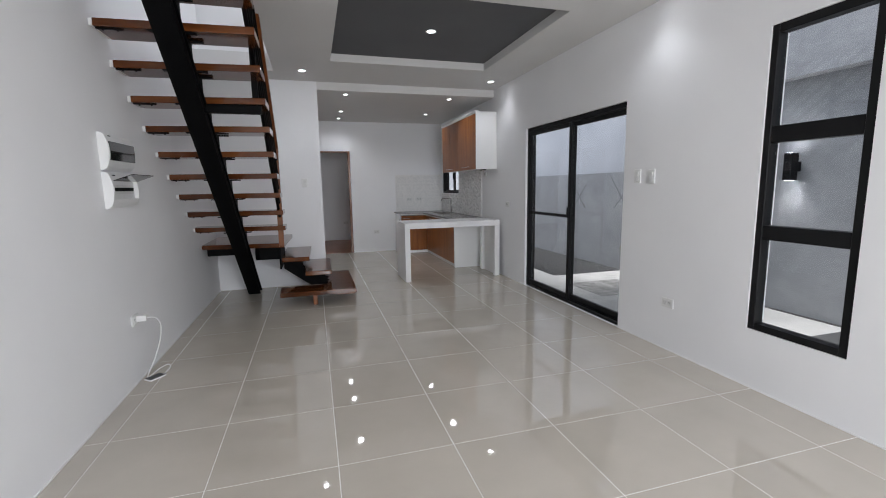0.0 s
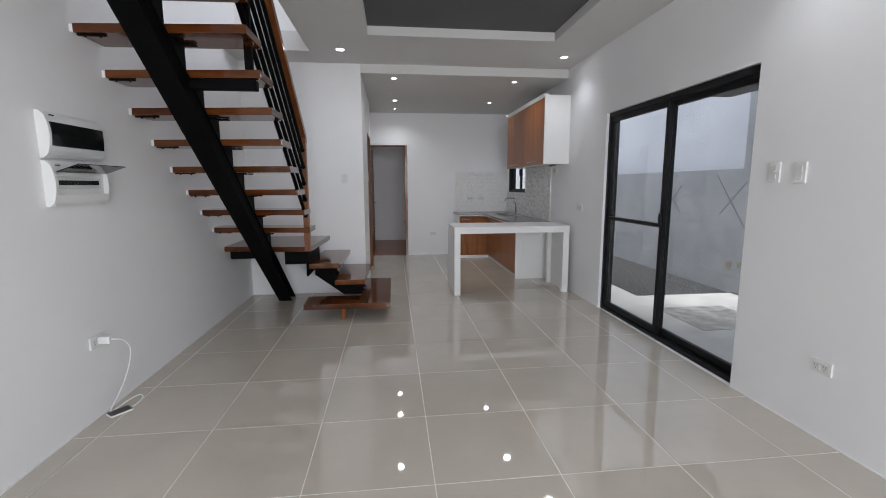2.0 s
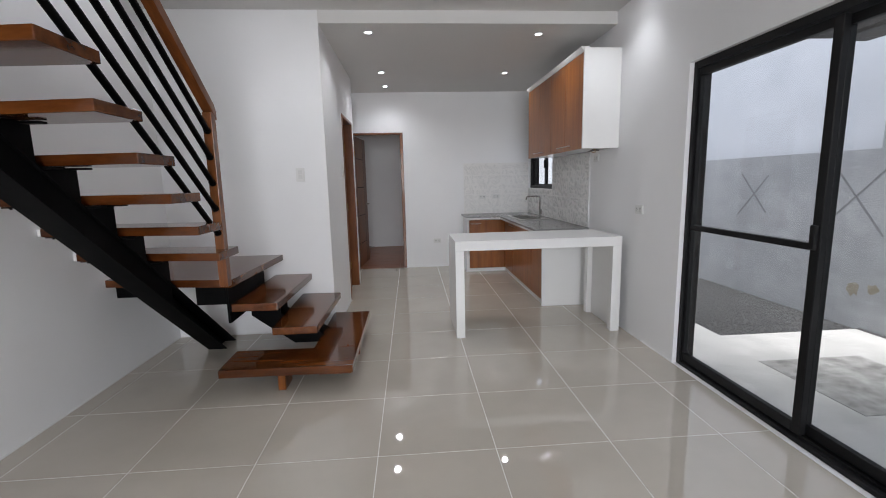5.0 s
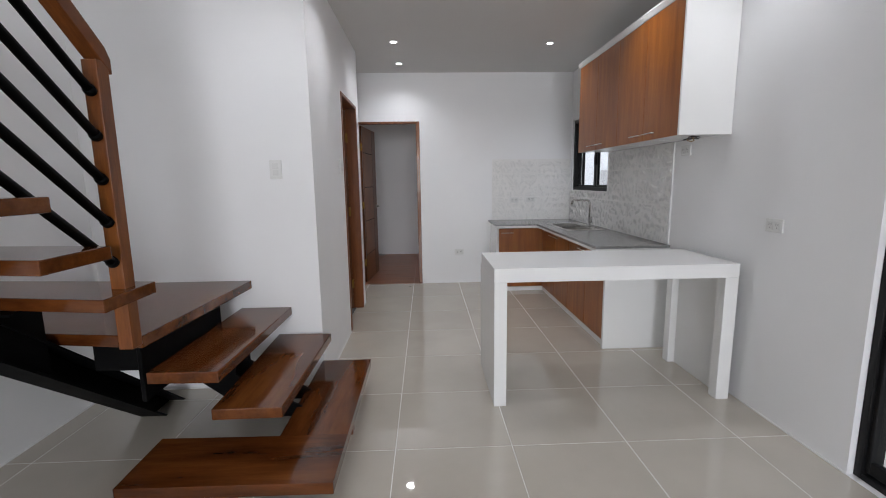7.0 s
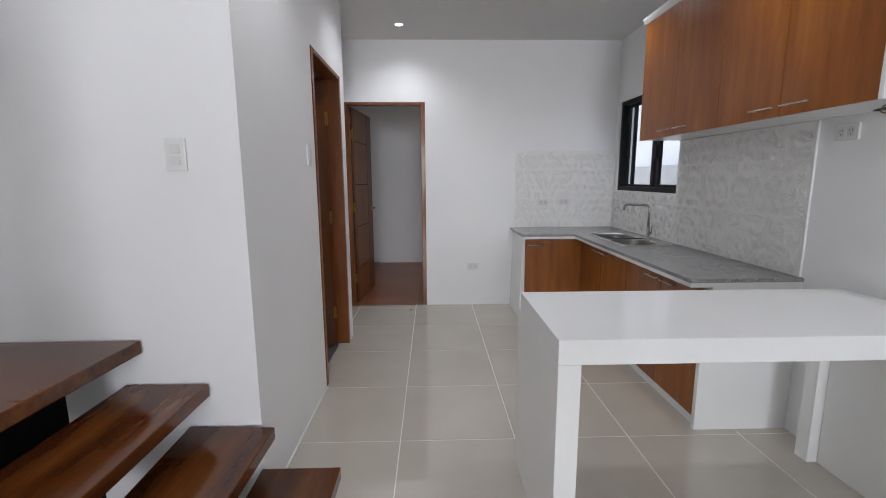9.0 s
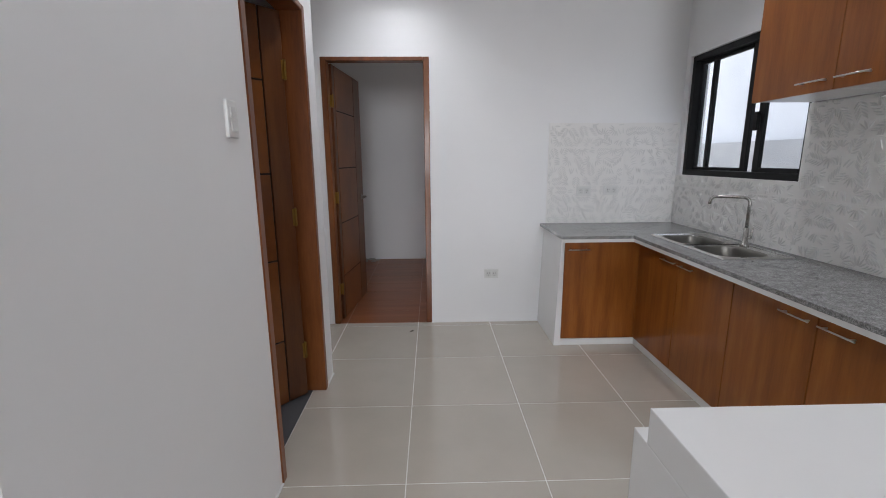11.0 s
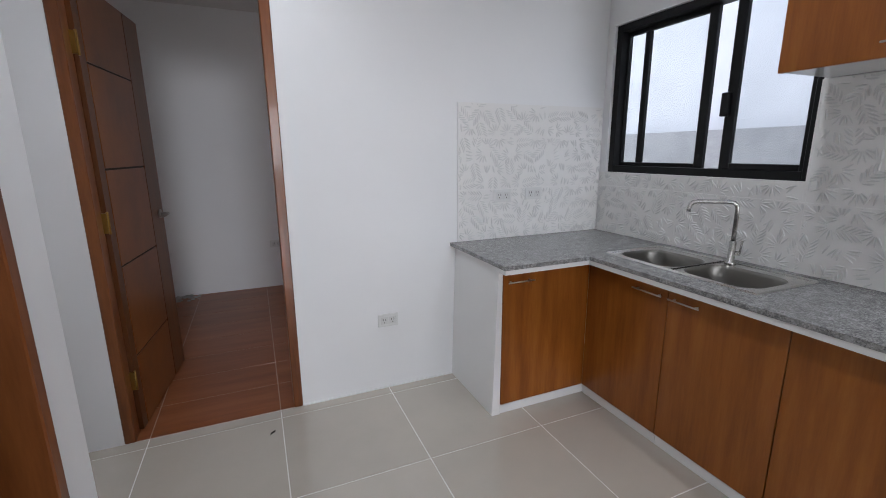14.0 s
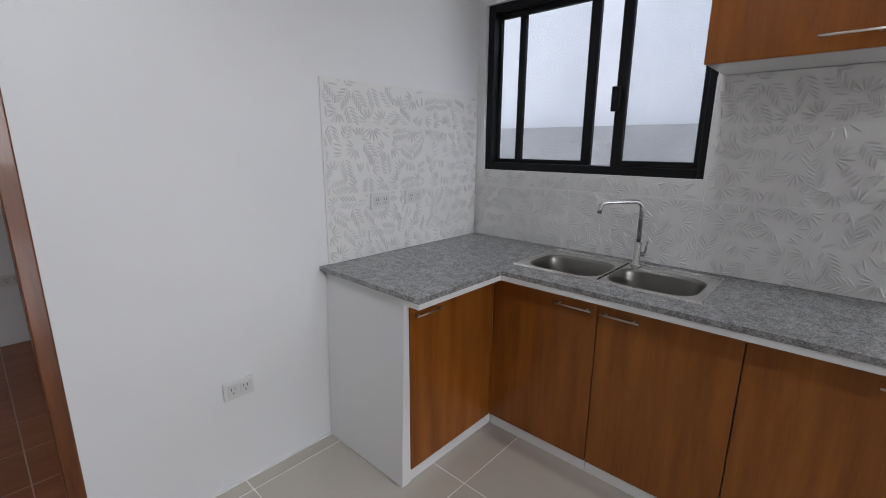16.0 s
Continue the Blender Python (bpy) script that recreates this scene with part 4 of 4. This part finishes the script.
# small scraps
sc = tagged(part("dry_leaf_scrap", prism(B(), [(0, 0), (0.012, 0.006), (0.03, 0.004), (0.038, 0.012), (0.024, 0.014), (0.01, 0.012)], 0.0005, 0.005, "z"), M["dry_leaf"]), "tiny dark dry leaf scrap on the tiles", "leaf")
sc.matrix_basis = pose(0.74, 9.02, 0, 0, 0, 35)
bm = B()
for k in range(40):
    a, r = random.uniform(0, 6.28), 0.14 * math.sqrt(random.random())
    s = random.uniform(0.008, 0.03)
    c = Vector((0.03 + 1.3 * r * math.cos(a), 11.53 + 0.7 * r * math.sin(a), 0.004 + s * 0.35))
    res = bmesh.ops.create_icosphere(bm, subdivisions=1, radius=s)
    for v in res["verts"]:
        v.co = c + Vector((v.co.x * random.uniform(0.7, 1.3), v.co.y * random.uniform(0.7, 1.3), v.co.z * 0.5))
tagged(part("plaster_rubble", bm, M["rubble"]), "small heap of grey plaster rubble on the floor", "rubble", kind="stuff")

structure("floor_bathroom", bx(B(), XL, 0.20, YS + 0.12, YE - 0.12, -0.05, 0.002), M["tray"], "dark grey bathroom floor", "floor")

# ---- splashback ----


def relief(w, h, seed):
    """A wall tile w by h in the plane y = 0, facing -y, with raised palm leaflets."""
    rnd = random.Random(seed)
    bm = B()
    e, t = 0.0003, 0.009
    slab = mesh_of("relief_tile", bx(bm, e, w - e, -t, 0, e, h - e), M["leaf_tile"])
    bm = B()

    def leaflet(px, pz, ang, ln, wd, bend):
        """One raised stroke with a rounded back, steep on one side."""
        n, prev = 5, None
        for k in range(n + 1):
            u = k / n
            a = ang + bend * u
            x, z = px + ln * u * math.cos(ang + bend * u * 0.5), pz + ln * u * math.sin(ang + bend * u * 0.5)
            if not (0.003 < x < w - 0.003 and 0.003 < z < h - 0.003):
                break
            half = wd * 0.5 * math.sin(math.pi * (u * 0.86 + 0.1)) ** 0.7 + 0.0003
            nx, nz = -math.sin(a) * half, math.cos(a) * half
            cur = [bm.verts.new((x + nx * s, -t + y, z + nz * s)) for s, y in ((1, 0.0006), (0.8, -0.9 * half), (0.2, -1.5 * half), (-0.6, -0.5 * half), (-1, 0.0006))]
            if prev:
                for i in range(4):
                    bm.faces.new((prev[i], prev[i + 1], cur[i + 1], cur[i])).smooth = True
            prev = cur

    # leaves side by side: open fans, feathers with ribs on both sides of a stem, and loose strokes
    step = 0.078
    for i in range(-1, int(w / step) + 2):
        for j in range(-1, int(h / step) + 2):
            x, z = (i + 0.5 * (j % 2) + rnd.uniform(-0.12, 0.12)) * step, (j + 0.5 + rnd.uniform(-0.12, 0.12)) * step
            a, kind = rnd.uniform(0, 2 * math.pi), rnd.random()
            if kind < 0.45:
                x, z = x - 0.022 * math.cos(a), z - 0.022 * math.sin(a)
                for k in range(7):
                    d = a + (k - 3) * 0.40
                    leaflet(x + 0.014 * math.cos(d), z + 0.014 * math.sin(d), d, 0.048 - 0.003 * abs(k - 3), 0.0082, 0.15 * (k - 3) / 3)
            elif kind < 0.75:
                for k in range(5):
                    for side in (-1, 1):
                        px, pz = x + (0.0155 * k - 0.040) * math.cos(a), z + (0.0155 * k - 0.040) * math.sin(a)
                        d = a + side * (0.95 - 0.05 * k)
                        leaflet(px + 0.004 * math.cos(d), pz + 0.004 * math.sin(d), d, 0.043 - 0.003 * abs(k - 2), 0.0078, -0.25 * side)
            else:
                for k in range(4):
                    leaflet(x + (k - 1.5) * 0.018 * math.cos(a + 1.5) - 0.02 * math.cos(a), z + (k - 1.5) * 0.018 * math.sin(a + 1.5) - 0.02 * math.sin(a), a + rnd.uniform(-0.5, 0.5), 0.045, 0.0086, rnd.uniform(-0.4, 0.4))
    return slab, mesh_of("leaf_relief", bm, M["leaflet"])


CACHE = {}


def wall_tile(parent, w, h, m):
    key = (round(w, 3), round(h, 3))
    CACHE.setdefault(key, [])
    pool = CACHE[key]
    if len(pool) < 3:
        pool.append(relief(w, h, len(CACHE) * 10 + len(pool)))
    slab, leaves = pool[random.randrange(len(pool))]
    ob = part("relief_tile", slab, None, parent)
    ob.matrix_basis = m
    tagged(part("leaf_relief", leaves, None, ob), "raised palm leaf pattern", kind="stuff")
    return ob


sb = tagged(new("splashback_1"), "white relief wall tiles with a palm leaf pattern", "splashback", kind="structure")
ST = 1.62
ROWSZ = [(CT + 0.001, 1.135), (1.135, 1.435), (1.435, ST)]
for za, zb in ROWSZ:
    x = 1.845
    while x < XR - 0.02:
        x1 = min(x + 0.6, XR - 0.010)
        wall_tile(sb, x1 - x, zb - za, pose(x, YF - 0.001, za))
        x = x1
sb2 = tagged(new("splashback_2"), "white relief wall tiles with a palm leaf pattern", "splashback", kind="structure")
for za, zb in ROWSZ:
    y = YF - 0.012
    while y > 6.85:
        y1 = max(y - 0.6, 6.83)
        for (a, b, c, d) in [(y1, y, za, zb)]:
            if c >= KW[2] - 0.001 and a < KW[1] and b > KW[0]:
                b = min(b, KW[0])
            elif d > KW[2] and a < KW[1] and b > KW[0]:
                if a < KW[0]:
                    wall_tile(sb2, KW[0] - a, d - c, pose(XR - 0.001, KW[0], c, 0, 0, -90))
                    a = KW[0]
                d = KW[2]
            if b - a > 0.01:
                wall_tile(sb2, b - a, d - c, pose(XR - 0.001, b, c, 0, 0, -90))
        y = y1
structure("trim_splashback", bx(B(), XR - 0.014, XR - 0.001, 6.815, 6.829, CT + 0.001, ST, 0.002), M["white_gloss"], "white edge trim of the splashback", "trim")

# ---- outside ----
structure("ground", bx(B(), -60, 60, -60, 60, -0.30, -0.12), M["soil"], "bare soil ground around the house", "ground")
bm = B()
bx(bm, XR + 0.15, 5.02, -2.5, 5.84, -0.12, -0.05)
bx(bm, XR + 0.15, 3.70, 5.84, 13, -0.12, -0.05)
structure("pavement", bm, M["concrete"], "pale bare concrete side yard paving", "pavement")
structure("pavement_slab", bx(B(), 3.60, 4.42, 4.50, 5.29, -0.05, -0.046, 0.001), M["slab"], "darker grey stone slab let into the paving", "pavement")
structure("pavement_slab_2", bx(B(), 3.60, 4.42, 3.1, 3.9, -0.05, -0.046, 0.001), M["slab"], "darker grey stone slab let into the paving", "pavement")
structure("gravel_bed", bx(B(), 3.70, 5.02, 5.84, 13, -0.12, -0.065), M["gravel"], "bed of dark grey gravel", "gravel")
bm = B()
rnd = random.Random(3)
for k in range(11000):
    x, y, s = rnd.uniform(3.72, 5.0), rnd.uniform(5.86, 9.4), rnd.uniform(0.007, 0.014)
    m4 = Matrix.Translation((x, y, -0.06)) @ Matrix.Rotation(rnd.uniform(0, 6), 4, "Z") @ Matrix.Diagonal((s, s * rnd.uniform(0.6, 1), s * 0.55, 1))
    v = [bm.verts.new(m4 @ Vector(p)) for p in ((1, 0, 0), (0, 1, 0), (-1, 0, 0.1), (0, -1, 0), (0.1, 0.1, 1), (0, 0, -1))]
    for a, b in ((0, 1), (1, 2), (2, 3), (3, 0)):
        bm.faces.new((v[a], v[b], v[4]))
        bm.faces.new((v[b], v[a], v[5]))
tagged(part("gravel_stones", bm, M["pebble"]), "loose dark grey gravel stones", "gravel", kind="stuff")
# added strip in gravel colour, for the dark gap between paving and wall
structure("gravel_gutter", bx(B(), 4.985, 5.029, 2.7, 5.835, -0.05, -0.044), M["gravel"], "thin dark strip for the gap along the boundary wall", "gravel")
structure("gravel_bed_2", bx(B(), 4.4, 5.02, 1.0, 2.62, -0.05, -0.042), M["gravel"], "small patch of dark gravel", "gravel")
bm = B()
bx(bm, 5.03, 5.18, -2.5, 5.85, -0.12, 3.0)
bx(bm, 5.03, 5.18, 5.85, 14, -0.12, 1.55)
structure("wall_boundary", bm, M["stucco"], "rough grey cement boundary wall", "wall")
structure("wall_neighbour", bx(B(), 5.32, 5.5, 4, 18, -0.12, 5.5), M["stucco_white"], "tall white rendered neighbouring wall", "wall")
for y0, z0, y1, z1 in ((7.42, 1.36, 7.02, 0.92), (7.02, 1.34, 7.45, 0.86), (6.30, 1.48, 5.75, 0.80), (5.78, 1.38, 6.2, 0.95)):
    d = Vector((0, y1 - y0, z1 - z0))
    n = Vector((0, -d.z, d.y)).normalized() * 0.010
    structure("wall_mark", prism(B(), [(y0 + n.y, z0 + n.z), (y1 + n.y, z1 + n.z), (y1 - n.y, z1 - n.z), (y0 - n.y, z0 - n.z)], 5.0285, 5.031, "x"), M["mark"], "grey cement cross mark on the wall", "trim")
M["eave"] = mottled("dark_soffit", (0.05, 0.047, 0.045), (0.075, 0.07, 0.066), 2, 0.7, 40, 0.2, shift=False)
structure("roof_eave", bx(B(), XR + 0.15, 4.42, 4.35, 5.82, 2.42, 2.50), M["eave"], "dark painted soffit of the side eave", "roof")
structure("roof_fascia", bx(B(), 4.45, 4.74, 4.35, 5.82, 2.40, 2.56), M["eave"], "dark fascia beam of the side eave", "roof")
structure("roof_beam", bx(B(), 4.88, 5.029, 1.6, 4.1, 2.40, 2.86), M["stucco"], "grey cement beam on the boundary wall", "roof")
rnd = random.Random(8)
for y, z, r in ((5.95, 0.30, 0.09), (5.78, 0.33, 0.06)):
    ring = [(y + r * rnd.uniform(0.5, 1.1) * math.cos(k * 0.4488), z + 0.8 * r * rnd.uniform(0.5, 1.2) * math.sin(k * 0.4488)) for k in range(14)]
    structure("wall_stain", prism(B(), ring, 5.0285, 5.031, "x"), M["stain"], "ochre damp stain low on the cement wall", "stain")


def wall_lamp():
    t = thing("outdoor_wall_lamp", (0, 0, 0), "dark square up-and-down outdoor wall lamp, lit", "wall lamp", "outdoor wall lamps")
    part("bracket", bx(B(), -0.05, 0, -0.04, 0.04, -0.05, 0.05, 0.003), M["alu_black"], t)
    part("housing", bx(B(), -0.14, -0.051, -0.045, 0.045, -0.14, 0.14, 0.003), M["alu_black"], t)
    for z in (-0.1415, 0.1405):
        part("lens", bx(B(), -0.125, -0.065, -0.03, 0.03, z, z + 0.001), M["led"], t, "glowing lens")
    return t


wl = wall_lamp()
wl.matrix_basis = pose(5.03, 5.40, 1.51)
copy_thing(wl, pose(5.03, 3.30, 1.51))
wlamp = bpy.data.lights.new("wall_lamp_beam", "SPOT")
wlamp.energy, wlamp.spot_size, wlamp.spot_blend, wlamp.shadow_soft_size = 3.0, radians(110), 0.8, 0.03
for y in (5.40, 3.30):
    new("beam_down", wlamp).matrix_world = pose(4.935, y, 1.36)
    new("beam_up", wlamp).matrix_world = pose(4.935, y, 1.66, 180)

# ---- floors, tile by tile ----
floor = structure("floor", bx(B(), XL, XR, YB, YF, -0.1, -0.0012), M["grout"], "polished beige-grey floor tiles with white joints", "floor")
TILES = {}


def floor_tile(w, d, mkey):
    key = (round(w, 3), round(d, 3), mkey)
    if key not in TILES:
        bm = B()
        g, c = 0.0024, 0.0008
        lo = [bm.verts.new((x, y, -0.004)) for x, y in ((g, g), (w - g, g), (w - g, d - g), (g, d - g))]
        mi = [bm.verts.new((x, y, -c)) for x, y in ((g, g), (w - g, g), (w - g, d - g), (g, d - g))]
        hi = [bm.verts.new((x, y, 0)) for x, y in ((g + c, g + c), (w - g - c, g + c), (w - g - c, d - g - c), (g + c, d - g - c))]
        for a, b in ((lo, mi), (mi, hi)):
            for k in range(4):
                bm.faces.new((a[k], a[(k + 1) % 4], b[(k + 1) % 4], b[k]))
        bm.faces.new(hi)
        TILES[key] = mesh_of("floor_tile", bm, M[mkey])
    return TILES[key]


def cuts(a, b, origin, step):
    k = math.ceil((a - origin) / step - 1e-6)
    out = [a]
    while origin + k * step < b - 0.01:
        if origin + k * step > a + 0.01:
            out.append(origin + k * step)
        k += 1
    return out + [b]


xs, ys = cuts(XL, XR, 0.2, 0.6), cuts(YB, YF, 3.155, 0.6)
for x0, x1 in zip(xs, xs[1:]):
    for y0, y1 in zip(ys, ys[1:]):
        ob = part("tile", floor_tile(x1 - x0, y1 - y0, "floor_tile"), None, floor)
        ob.matrix_basis = pose(x0, y0, 0)
floor2 = structure("floor_room", bx(B(), XL, XR, YF, 11.66, -0.1, -0.0012), M["grout_brown"], "red-brown wood-look floor tiles with pale joints", "floor")
xs, ys = cuts(XL, XR, 0.2, 0.6), cuts(YF + 0.004, 11.66, YF + 0.004, 0.3)
for x0, x1 in zip(xs, xs[1:]):
    for y0, y1 in zip(ys, ys[1:]):
        ob = part("tile", floor_tile(x1 - x0, y1 - y0, "wood_tile"), None, floor2)
        ob.matrix_basis = pose(x0, y0, 0)
